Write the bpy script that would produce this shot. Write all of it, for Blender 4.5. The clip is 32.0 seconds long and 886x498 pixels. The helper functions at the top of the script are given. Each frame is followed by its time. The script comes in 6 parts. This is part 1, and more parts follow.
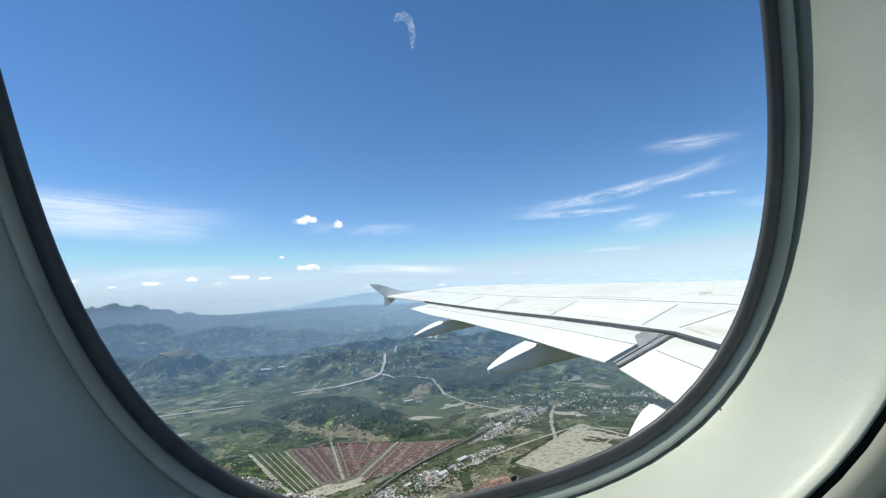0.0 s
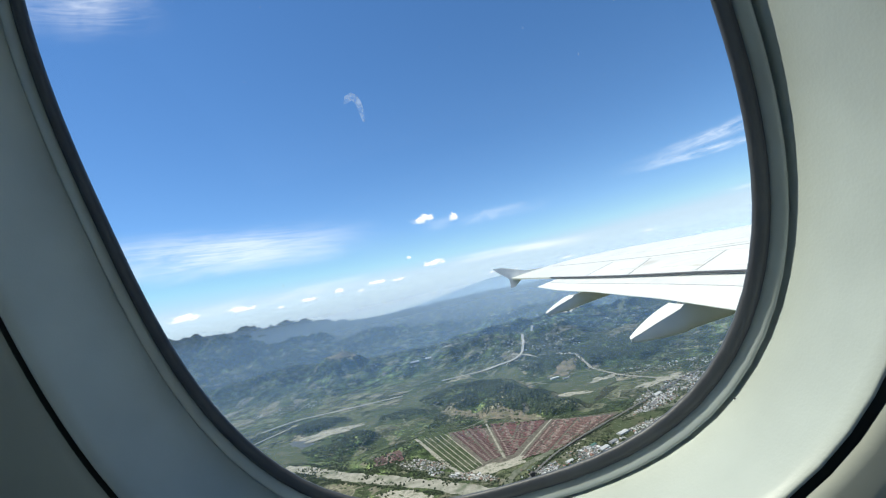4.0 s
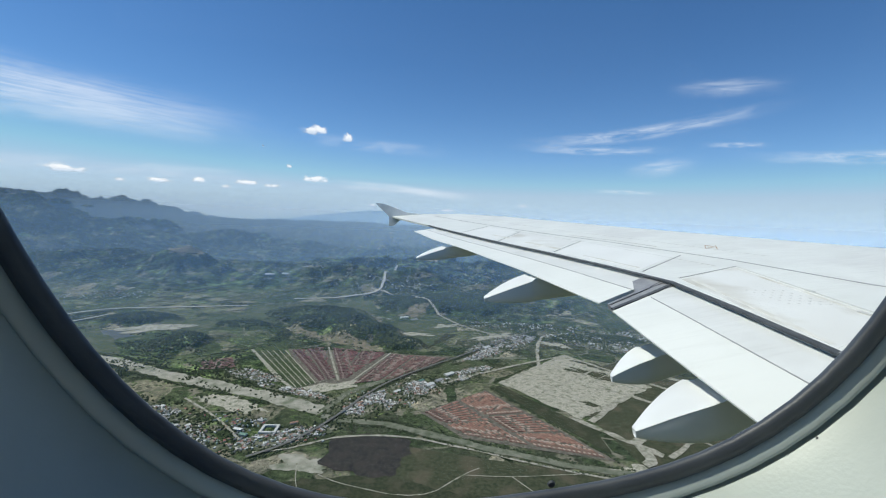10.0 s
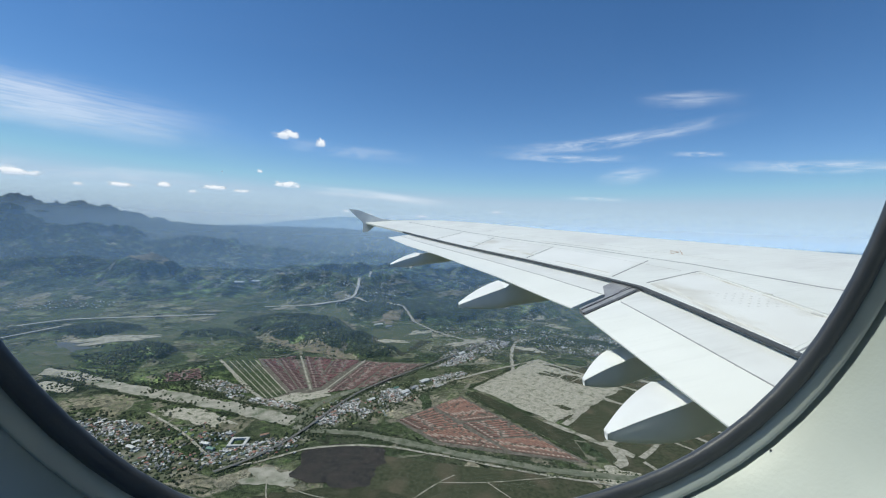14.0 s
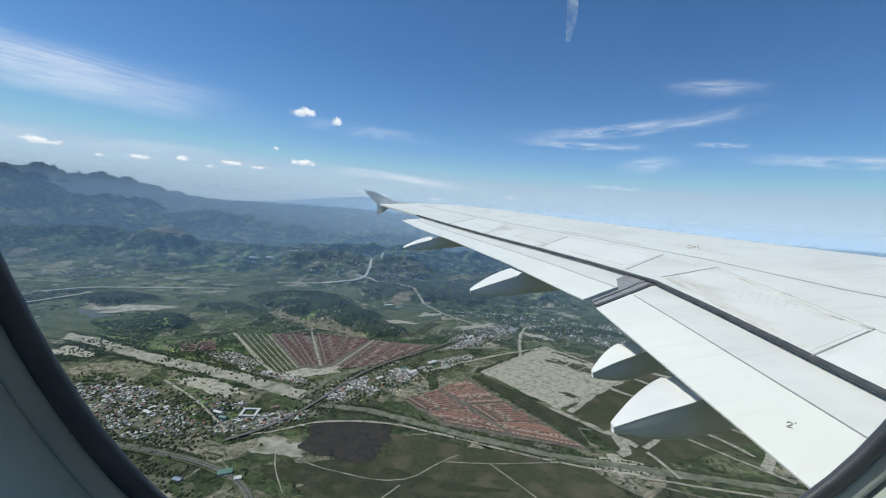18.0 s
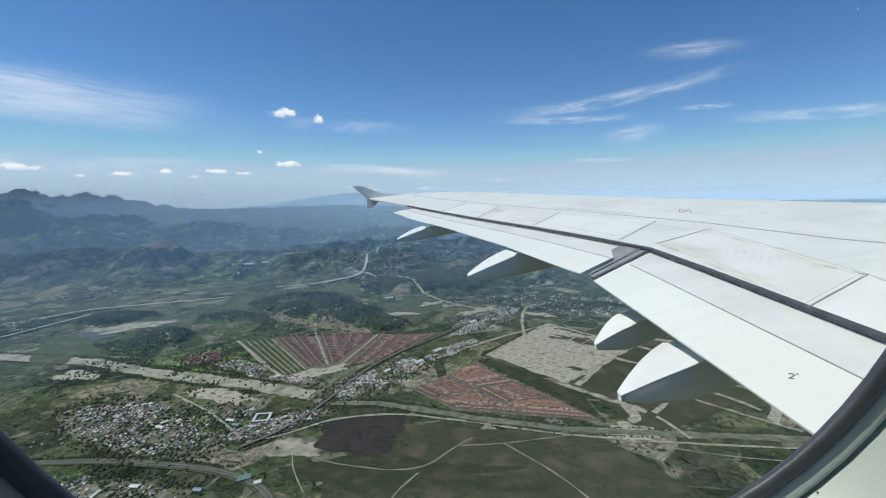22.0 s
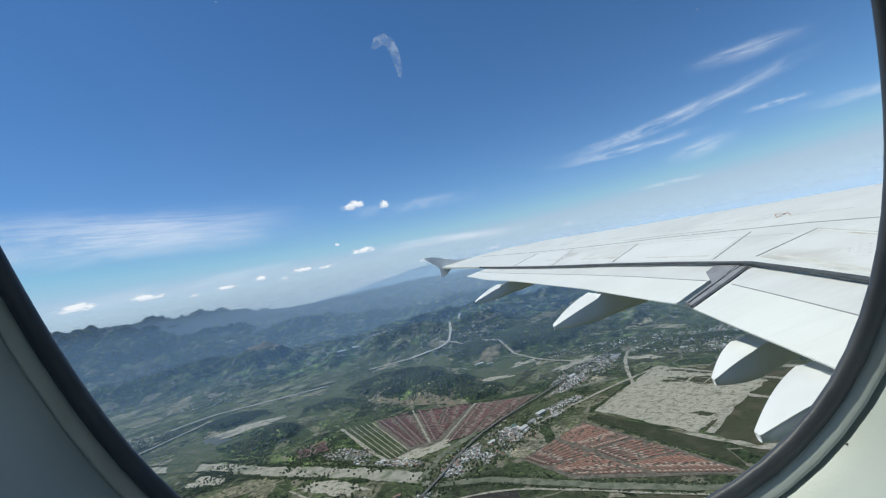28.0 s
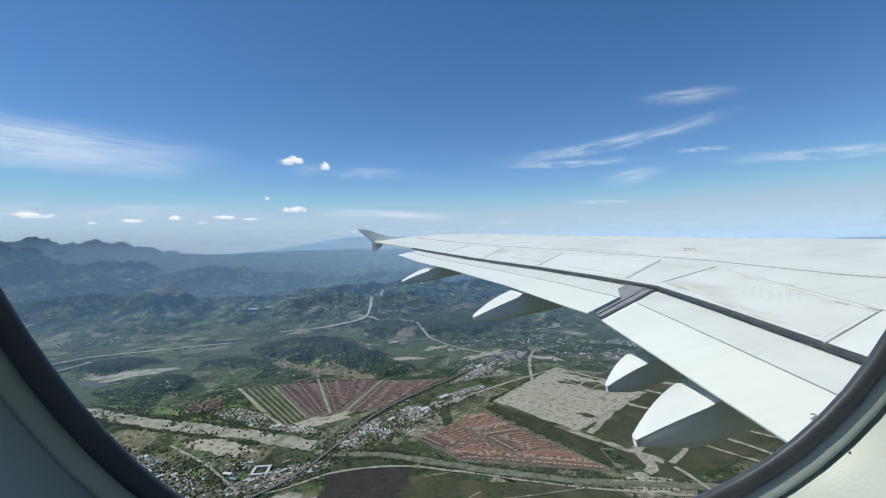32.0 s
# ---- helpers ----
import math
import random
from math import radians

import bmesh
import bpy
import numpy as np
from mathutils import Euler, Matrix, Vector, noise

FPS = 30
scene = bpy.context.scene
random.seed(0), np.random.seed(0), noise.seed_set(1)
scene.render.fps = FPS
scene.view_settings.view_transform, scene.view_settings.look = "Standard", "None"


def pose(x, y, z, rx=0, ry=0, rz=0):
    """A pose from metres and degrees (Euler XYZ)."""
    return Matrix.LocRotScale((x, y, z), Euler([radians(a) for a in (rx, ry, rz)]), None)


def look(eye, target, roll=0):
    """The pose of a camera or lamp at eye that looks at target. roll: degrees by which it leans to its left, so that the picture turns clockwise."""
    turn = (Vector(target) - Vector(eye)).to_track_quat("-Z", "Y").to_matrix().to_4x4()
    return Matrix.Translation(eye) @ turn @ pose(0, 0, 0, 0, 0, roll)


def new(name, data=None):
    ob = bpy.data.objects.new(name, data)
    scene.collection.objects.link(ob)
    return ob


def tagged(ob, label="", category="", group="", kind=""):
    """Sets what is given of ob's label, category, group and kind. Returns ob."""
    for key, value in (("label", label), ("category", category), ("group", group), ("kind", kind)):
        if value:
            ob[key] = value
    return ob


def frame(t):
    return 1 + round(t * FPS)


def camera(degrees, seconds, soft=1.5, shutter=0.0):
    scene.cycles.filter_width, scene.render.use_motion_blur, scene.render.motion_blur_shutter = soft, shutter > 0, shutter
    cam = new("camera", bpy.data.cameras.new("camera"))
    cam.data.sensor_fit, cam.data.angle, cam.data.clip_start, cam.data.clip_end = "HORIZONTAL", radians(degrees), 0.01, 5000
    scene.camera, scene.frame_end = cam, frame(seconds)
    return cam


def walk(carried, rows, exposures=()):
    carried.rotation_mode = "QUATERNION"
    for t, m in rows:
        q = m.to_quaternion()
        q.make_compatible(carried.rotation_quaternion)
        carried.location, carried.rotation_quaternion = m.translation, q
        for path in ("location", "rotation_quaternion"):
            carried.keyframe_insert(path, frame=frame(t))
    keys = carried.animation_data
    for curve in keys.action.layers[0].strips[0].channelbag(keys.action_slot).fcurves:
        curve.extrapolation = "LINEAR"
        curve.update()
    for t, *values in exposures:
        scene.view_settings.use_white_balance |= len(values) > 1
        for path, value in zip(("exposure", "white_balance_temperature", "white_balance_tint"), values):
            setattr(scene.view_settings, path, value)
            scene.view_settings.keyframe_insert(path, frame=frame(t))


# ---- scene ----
cam = camera(93.07, 32.0, soft=1.2)
# seconds, place in metres, turn in degrees
PATH = [
    (0.0, -0.0068, -0.1291, -0.0866, 95.84, 3.54, -4.60),
    (0.5, 0.0088, -0.1269, -0.0849, 96.29, 8.03, -0.41),
    (1.0, 0.0196, -0.1308, -0.0838, 93.53, 9.63, 5.36),
    (1.5, 0.0387, -0.1445, -0.0803, 95.51, 13.34, 9.19),
    (2.0, 0.0406, -0.1370, -0.0759, 97.45, 15.39, 11.34),
    (2.5, 0.0368, -0.1365, -0.0749, 99.11, 15.75, 11.06),
    (3.0, 0.0316, -0.1335, -0.0760, 95.65, 12.41, 9.84),
    (3.5, 0.0514, -0.1479, -0.0773, 96.40, 13.16, 12.60),
    (5.5, 0.0133, -0.1323, -0.0747, 93.29, 8.36, 12.59),
    (6.0, -0.0052, -0.1202, -0.0785, 93.73, 6.22, 13.61),
    (6.5, -0.0101, -0.1104, -0.0703, 95.51, 6.77, 16.09),
    (7.0, -0.0096, -0.1210, -0.0682, 91.46, 2.61, 5.14),
    (7.5, -0.0211, -0.1068, -0.0669, 88.15, 2.15, 0.22),
    (8.0, -0.0161, -0.1041, -0.0725, 87.69, -0.94, -0.42),
    (8.5, -0.0215, -0.0997, -0.0592, 85.69, -0.37, -2.41),
    (9.0, -0.0150, -0.0920, -0.0736, 85.75, -1.31, -2.78),
    (9.5, -0.0199, -0.0930, -0.0685, 85.44, -1.28, -2.09),
    (10.0, -0.0181, -0.0904, -0.0745, 85.71, -2.37, -3.96),
    (10.5, -0.0167, -0.0941, -0.0729, 86.03, -0.90, -3.44),
    (11.0, -0.0127, -0.0907, -0.0748, 86.41, -1.40, -4.03),
    (11.5, -0.0111, -0.0938, -0.0728, 87.65, -1.58, -4.95),
    (12.0, -0.0122, -0.0917, -0.0782, 88.56, -0.97, -5.43),
    (12.5, -0.0149, -0.0944, -0.0799, 88.53, -1.54, -6.65),
    (13.0, -0.0155, -0.0926, -0.0741, 88.31, -2.04, -6.66),
    (13.5, -0.0154, -0.0925, -0.0733, 86.33, -1.62, -7.66),
    (14.0, -0.0161, -0.0900, -0.0694, 86.68, -2.37, -7.44),
    (14.5, -0.0160, -0.0916, -0.0742, 86.97, -2.29, -7.26),
    (16.5, -0.0081, -0.0996, -0.0672, 87.67, -1.13, -5.90),
    (17.0, -0.0173, -0.0911, -0.0716, 84.95, -2.20, -4.88),
    (17.5, -0.0258, -0.0889, -0.0569, 84.41, -0.75, -3.56),
    (18.0, -0.0342, -0.0867, -0.0422, 84.33, -4.46, -5.60),
    (18.5, -0.0280, -0.0724, -0.0453, 86.49, -4.39, -9.01),
    (19.0, -0.0239, -0.0622, -0.0473, 83.07, -4.58, -9.13),
    (19.5, -0.0239, -0.0692, -0.0471, 81.90, -4.41, -7.19),
    (20.0, -0.0239, -0.0762, -0.0468, 81.73, -3.37, -5.11),
    (20.5, -0.0203, -0.0845, -0.0440, 81.80, -2.42, -4.37),
    (21.0, -0.0212, -0.0790, -0.0430, 83.39, -2.69, -5.23),
    (21.5, -0.0211, -0.0796, -0.0432, 82.78, -1.29, -7.63),
    (22.0, -0.0210, -0.0802, -0.0435, 82.71, 1.01, -6.89),
    (22.5, -0.0209, -0.0808, -0.0437, 83.97, -0.40, -6.00),
    (23.0, -0.0208, -0.0814, -0.0439, 85.01, 0.52, -5.16),
    (23.5, -0.0216, -0.0813, -0.0435, 84.76, 1.26, -4.94),
    (24.0, -0.0220, -0.0805, -0.0461, 85.46, 0.67, -3.92),
    (24.5, -0.0208, -0.0793, -0.0448, 85.16, 1.29, -3.46),
    (25.0, -0.0089, -0.0951, -0.0456, 87.61, 4.19, -1.85),
    (25.5, -0.0075, -0.0968, -0.0479, 84.39, 7.44, -0.30),
    (27.5, -0.0021, -0.1032, -0.0571, 85.66, 5.66, 1.05),
    (28.0, 0.0052, -0.1099, -0.0584, 92.28, 12.08, 2.88),
    (28.5, -0.0210, -0.0890, -0.0560, 91.85, 11.28, 2.09),
    (29.0, -0.0355, -0.0874, -0.0525, 85.11, 1.46, -2.22),
    (29.5, -0.0377, -0.0789, -0.0525, 86.25, -0.51, -6.84),
    (30.0, -0.0331, -0.0905, -0.0546, 84.63, 0.67, -6.43),
    (30.5, -0.0319, -0.1053, -0.0694, 85.90, 1.78, -5.73),
    (31.0, -0.0216, -0.1388, -0.0862, 89.15, 2.98, -7.57),
    (31.5, -0.0255, -0.1123, -0.0763, 91.40, 2.61, -6.80),
    (32.0, -0.0279, -0.0871, -0.0681, 88.55, 1.68, -6.34),
]
walk(cam, [(r[0], pose(*r[1:])) for r in PATH], [(0.0, 0.48, 6850, 10), (3.5, 0.56, 6850, 10), (5.5, 0.62, 6800, 10), (6.3, 0.60, 6750, 10), (7.5, 0.17, 6500, 10), (14.0, 0.10, 6500, 10), (18.0, 0.06, 6500, 10), (30.2, 0.06, 6500, 10), (31.0, 0.22, 6500, 10), (31.4, 0.20, 6500, 10), (32.0, 0.08, 6500, 10)])

# ---------------------------------------------------------------- light
SUN_TO = Vector((-0.48, 0.03, 0.87)).normalized()
world = bpy.data.worlds.new("sky")
scene.world = world
world.use_nodes = True
wn = world.node_tree.nodes
sky = wn.new("ShaderNodeTexSky")
sky.sky_type, sky.sun_disc = "NISHITA", False
sky.sun_elevation = math.asin(SUN_TO.z)
sky.sun_rotation = math.atan2(SUN_TO.x, SUN_TO.y)
sky.altitude, sky.air_density, sky.dust_density, sky.ozone_density = 2000, 1.0, 0.0, 3.5
hue = wn.new("ShaderNodeHueSaturation")
hue.inputs["Saturation"].default_value = 1.19
world.node_tree.links.new(sky.outputs[0], hue.inputs["Color"])
veil = wn.new("ShaderNodeMixRGB")
veil.blend_type = "DARKEN"
veil.inputs[0].default_value, veil.inputs[2].default_value = 0.75, (3.6, 4.7, 6.0, 1)
world.node_tree.links.new(hue.outputs[0], veil.inputs[1])
world.node_tree.links.new(veil.outputs[0], wn["Background"].inputs[0])
wn["Background"].inputs[1].default_value = 0.114
lamp = bpy.data.lights.new("sun", "SUN")
lamp.energy, lamp.angle, lamp.color = 3.85, radians(0.55), (0.96, 0.965, 0.845)
sun = new("sun", lamp)
sun.matrix_world = look(SUN_TO * 50, (0, 0, 0))


# ---------------------------------------------------------------- materials
def surface(name, c1, c2, scale=5.0, rough=0.5, bump=0.0, metallic=0.0, coords="Object", detail=6.0, c3=None, scale2=None, bump_scale=None):
    """A material that wanders between two or three colours at two scales, with fine relief."""
    m = bpy.data.materials.new(name)
    m.use_nodes = True
    n, l = m.node_tree.nodes, m.node_tree.links
    b = n["Principled BSDF"]
    tc = n.new("ShaderNodeTexCoord")
    nz = n.new("ShaderNodeTexNoise")
    nz.inputs["Scale"].default_value, nz.inputs["Detail"].default_value = scale, detail
    l.new(tc.outputs[coords], nz.inputs["Vector"])
    mix = n.new("ShaderNodeMixRGB")
    mix.inputs[1].default_value, mix.inputs[2].default_value = (*c1, 1), (*c2, 1)
    ramp = n.new("ShaderNodeValToRGB")
    ramp.color_ramp.elements[0].position, ramp.color_ramp.elements[1].position = 0.38, 0.64
    l.new(nz.outputs["Fac"], ramp.inputs[0])
    l.new(ramp.outputs[0], mix.inputs[0])
    last = mix.outputs[0]
    if c3:
        n2 = n.new("ShaderNodeTexNoise")
        n2.inputs["Scale"].default_value, n2.inputs["Detail"].default_value = scale2 or scale * 0.23, 4
        l.new(tc.outputs[coords], n2.inputs["Vector"])
        r2 = n.new("ShaderNodeValToRGB")
        r2.color_ramp.elements[0].position, r2.color_ramp.elements[1].position = 0.5, 0.68
        l.new(n2.outputs["Fac"], r2.inputs[0])
        m2 = n.new("ShaderNodeMixRGB")
        l.new(r2.outputs[0], m2.inputs[0])
        l.new(last, m2.inputs[1])
        m2.inputs[2].default_value = (*c3, 1)
        last = m2.outputs[0]
    l.new(last, b.inputs["Base Color"])
    b.inputs["Roughness"].default_value, b.inputs["Metallic"].default_value = rough, metallic
    if bump:
        n3 = n.new("ShaderNodeTexNoise")
        n3.inputs["Scale"].default_value, n3.inputs["Detail"].default_value = bump_scale or scale * 12, 5
        l.new(tc.outputs[coords], n3.inputs["Vector"])
        bp = n.new("ShaderNodeBump")
        bp.inputs["Strength"].default_value, bp.inputs["Distance"].default_value = bump, 0.002
        l.new(n3.outputs["Fac"], bp.inputs["Height"])
        l.new(bp.outputs[0], b.inputs["Normal"])
    return m


def islands(name, colours, rough=0.7):
    """One colour a piece, picked at random from the ramp's stops."""
    m = bpy.data.materials.new(name)
    m.use_nodes = True
    n, l = m.node_tree.nodes, m.node_tree.links
    g = n.new("ShaderNodeNewGeometry")
    r = n.new("ShaderNodeValToRGB")
    r.color_ramp.interpolation = "CONSTANT"
    while len(r.color_ramp.elements) < len(colours):
        r.color_ramp.elements.new(0.5)
    for i, c in enumerate(colours):
        r.color_ramp.elements[i].position, r.color_ramp.elements[i].color = i / len(colours), (*c, 1)
    l.new(g.outputs["Random Per Island"], r.inputs[0])
    l.new(r.outputs[0], n["Principled BSDF"].inputs["Base Color"])
    n["Principled BSDF"].inputs["Roughness"].default_value = rough
    return m


WHITE_SKIN = surface("white_wing_paint", (0.76, 0.76, 0.71), (0.71, 0.71, 0.66), 1.3, 0.38, 0.05, c3=(0.66, 0.65, 0.61), scale2=0.9)
FLAP_SKIN = surface("flap_paint", (0.775, 0.775, 0.725), (0.73, 0.73, 0.68), 1.0, 0.35, 0.03, c3=(0.72, 0.72, 0.70))
FLAP_NOSE = surface("flap_nose_paint", (0.70, 0.70, 0.675), (0.64, 0.64, 0.615), 3.0, 0.4, 0.03)
FENCE_SKIN = surface("fence_paint", (0.74, 0.75, 0.74), (0.66, 0.67, 0.66), 4.0, 0.4, 0.03)
FAIRING_SKIN = surface("fairing_paint", (0.74, 0.74, 0.73), (0.66, 0.66, 0.65), 2.5, 0.4, 0.04, c3=(0.55, 0.55, 0.54))
SEAL_DARK = surface("gap_shadow_rubber", (0.05, 0.055, 0.06), (0.08, 0.085, 0.09), 9.0, 0.7)
SEAM = surface("panel_seam", (0.30, 0.30, 0.30), (0.22, 0.22, 0.22), 14.0, 0.6)
SOOT = surface("grime", (0.50, 0.49, 0.46), (0.60, 0.59, 0.56), 5.0, 0.6)
ORANGE = surface("orange_paint", (0.40, 0.22, 0.10), (0.33, 0.19, 0.10), 9.0, 0.5)
RUBBER = surface("window_rubber", (0.044, 0.050, 0.062), (0.058, 0.065, 0.076), 60, 0.5, 0.1)
BEAD = surface("window_bead", (0.38, 0.42, 0.40), (0.33, 0.365, 0.35), 30, 0.22, 0.05)
LINING = surface("window_reveal_plastic", (0.365, 0.41, 0.39), (0.32, 0.36, 0.342), 22, 0.45, 0.05, bump_scale=900, c3=(0.30, 0.335, 0.318), scale2=9)
PANEL = surface("sidewall_plastic", (0.27, 0.295, 0.265), (0.235, 0.255, 0.23), 12, 0.55, 0.03, bump_scale=900)
GROOVE = surface("groove_black", (0.015, 0.016, 0.016), (0.025, 0.025, 0.025), 40, 0.8)
CABIN = surface("cabin_lining_plastic", (0.66, 0.68, 0.65), (0.60, 0.62, 0.59), 4, 0.8)


# ---------------------------------------------------------------- mesh helpers
def mesh_from(name, verts, faces, smooth=False):
    me = bpy.data.meshes.new(name)
    me.from_pydata(verts, [], faces)
    if smooth:
        me.polygons.foreach_set("use_smooth", [True] * len(me.polygons))
    me.update()
    return me


def part(name, verts, faces, material, parent=None, label="", smooth=False):
    """One mesh object under a thing or a part."""
    me = mesh_from(name, verts, faces, smooth)
    me.materials.append(material)
    ob = new(name, me)
    ob.parent = parent
    if label:
        ob["label"] = label
    return ob


def grid_faces(nu, nv, closed=False):
    """Faces of a grid of nu rows by nv columns of points."""
    out = []
    for i in range(nu - 1):
        for j in range(nv if closed else nv - 1):
            k = (j + 1) % nv
            out.append((i * nv + j, i * nv + k, (i + 1) * nv + k, (i + 1) * nv + j))
    return out


def lerp_at(table, y):
    """Linear lookup in a short table of (y, value), with its ends carried on."""
    for (y0, v0), (y1, v1) in zip(table, table[1:]):
        if y <= y1 or (y1, v1) == table[-1]:
            return v0 + (v1 - v0) * (y - y0) / (y1 - y0)


# ---------------------------------------------------------------- aircraft: its own axes (x nose, y out along the wing, z up), nose up in the climb
CRAFT = pose(0, 0, 0, -2.41, -8.09, 0)


def aloft(name, label, category, group="", kind=""):
    ob = new(name)
    ob.matrix_world = CRAFT
    return tagged(ob, label, category, group, kind)


LEAD = [(1.2, 9.9), (5.5, 7.55), (9.5, 5.45), (13.2, 3.35), (14.6, 2.1), (15.3, 0.7)]
REAR = [(1.2, 2.72), (3.7, 2.9), (4.7, 2.94), (5.7, 2.68), (6.95, 2.28), (8.82, 1.58), (12.18, 0.39), (15.3, -0.83)]
OUT_TE = [(4.28, 1.97), (6.35, 1.56), (8.58, 0.93), (10.2, 0.36), (11.75, -0.06)]
IN_TE = [(1.0, 1.72), (4.2, 1.96)]
SEAM_LINE = [(1.2, 5.6), (3.3, 4.94), (4.0, 4.66), (5.59, 4.34), (7.66, 3.6), (10.05, 2.52), (12.37, 1.57), (14.54, 0.69)]


def wing_z(x, y):
    return -1.416 + 0.1207 * y - 0.0342 * x + 0.19 * max(0.0, (y - 5) / 10.2) ** 2


def skin_z(x, y):
    """Upper skin: flat to the rear, rolling over towards the nose."""
    le, te = lerp_at(LEAD, y), lerp_at(REAR, y)
    f = max(0.0, (x - te) / (le - te))
    return wing_z(x, y) - (0.10 * (le - te)) * max(0.0, (f - 0.80) / 0.2) ** 2.4


wing = aloft("aircraft_wing", "white swept airliner wing with slightly extended flaps", "aircraft wing")


def build_wing():
    ys = [0.15 + 15.15 * i / 64 for i in range(65)]
    fr = [0, 0.08, 0.2, 0.35, 0.5, 0.65, 0.76, 0.84, 0.9, 0.94, 0.97, 0.99, 1.0]
    v = []
    for y in ys:
        le, te = lerp_at(LEAD, y), lerp_at(REAR, y)
        up = [(te + (le - te) * f, y) for f in fr]
        v += [(x, y, skin_z(x, y)) for x, y in up]
        v += [(x, y, skin_z(x, y) - 0.05 - 0.42 * math.sin(math.pi * min(1, f * 1.02)) ** 0.7 * (1 - 0.7 * (y / 15.3))) for (x, y), f in zip(reversed(up), reversed(fr))]
    n = 2 * len(fr)
    f = grid_faces(len(ys), n, True)
    f += [tuple(range(n)), tuple(range((len(ys) - 1) * n, len(ys) * n))]
    part("wing_skin", v, f, WHITE_SKIN, wing, smooth=False)


def strip_on(line, w, name, material, lift=0.004, steps=4, zf=skin_z, parent=None):
    """A narrow strip on the skin along a line of (y, x) points."""
    pts = []
    for (y0, x0), (y1, x1) in zip(line, line[1:]):
        pts += [(x0 + (x1 - x0) * k / steps, y0 + (y1 - y0) * k / steps) for k in range(steps)]
    pts.append((line[-1][1], line[-1][0]))
    v = []
    for i, (x, y) in enumerate(pts):
        a, b = pts[max(0, i - 1)], pts[min(len(pts) - 1, i + 1)]
        d = Vector((b[0] - a[0], b[1] - a[1])).normalized()
        for s in (-1, 1):
            px, py = x - d.y * w / 2 * s, y + d.x * w / 2 * s
            v.append((px, py, zf(px, py) + lift))
    n = len(v)
    v += [(x, y, z - 0.02) for x, y, z in v]
    f = []
    for i in range(0, n - 2, 2):
        f += [(i, i + 1, i + 3, i + 2), (i, i + 2, n + i + 2, n + i), (i + 1, n + i + 1, n + i + 3, i + 3)]
    return part(name, v, f, material, parent or wing)


def slab(name, corners, zf, thick, material, parent, lift=0.0, nu=6, nv=4, label=""):
    """A plate over four (x, y) corners that follows the surface zf."""
    a, b, c, d = [Vector((*q, 0)) for q in corners]
    v = []
    for i in range(nu + 1):
        for j in range(nv + 1):
            p = a.lerp(b, i / nu).lerp(d.lerp(c, i / nu), j / nv)
            v.append((p.x, p.y, zf(p.x, p.y) + lift))
    n = len(v)
    v += [(x, y, z - thick) for x, y, z in v]
    top = grid_faces(nu + 1, nv + 1)
    f = top + [tuple(n + k for k in reversed(q)) for q in top]
    w = nv + 1
    rim = [j for j in range(w)] + [i * w + nv for i in range(1, nu + 1)] + [nu * w + j for j in range(nv - 1, -1, -1)] + [i * w for i in range(nu - 1, 0, -1)]
    f += [(rim[k], rim[(k + 1) % len(rim)], n + rim[(k + 1) % len(rim)], n + rim[k]) for k in range(len(rim))]
    return part(name, v, f, material, parent, label)


def flap_z(drop, hinge):
    def z(x, y):
        h = lerp_at(hinge, y)
        return wing_z(x, y) - 0.035 - drop * max(0, h - x)
    return z


def streaked(m, amount=0.5, tint=(0.50, 0.485, 0.44)):
    """Grime drawn out along the airflow, in patches."""
    n, l = m.node_tree.nodes, m.node_tree.links
    b = n["Principled BSDF"]
    old = b.inputs["Base Color"].links[0].from_socket
    tc, mp, nz, big, mr, mu, mx = n.new("ShaderNodeTexCoord"), n.new("ShaderNodeMapping"), n.new("ShaderNodeTexNoise"), n.new("ShaderNodeTexNoise"), n.new("ShaderNodeMapRange"), n.new("ShaderNodeMath"), n.new("ShaderNodeMixRGB")
    mp.inputs["Scale"].default_value = (0.9, 9.0, 1.0)
    nz.inputs["Scale"].default_value, nz.inputs["Detail"].default_value = 2.2, 7
    big.inputs["Scale"].default_value, big.inputs["Detail"].default_value = 0.7, 3
    mr.inputs[1].default_value, mr.inputs[2].default_value, mr.inputs[4].default_value = 0.47, 0.72, amount
    mu.operation = "MULTIPLY"
    l.new(tc.outputs["Object"], mp.inputs[0]), l.new(mp.outputs[0], nz.inputs["Vector"]), l.new(tc.outputs["Object"], big.inputs["Vector"])
    l.new(nz.outputs["Fac"], mr.inputs[0]), l.new(mr.outputs[0], mu.inputs[0]), l.new(big.outputs["Fac"], mu.inputs[1])
    l.new(mu.outputs[0], mx.inputs[0]), l.new(old, mx.inputs[1])
    mx.inputs[2].default_value = (*tint, 1)
    l.new(mx.outputs[0], b.inputs["Base Color"])


streaked(WHITE_SKIN, 0.55), streaked(FLAP_SKIN, 0.25), streaked(FLAP_NOSE, 0.32, (0.42, 0.40, 0.37))
build_wing()
HINGE = REAR[:7]
IN_Z, OUT_Z = flap_z(0.10, HINGE), flap_z(0.08, HINGE)


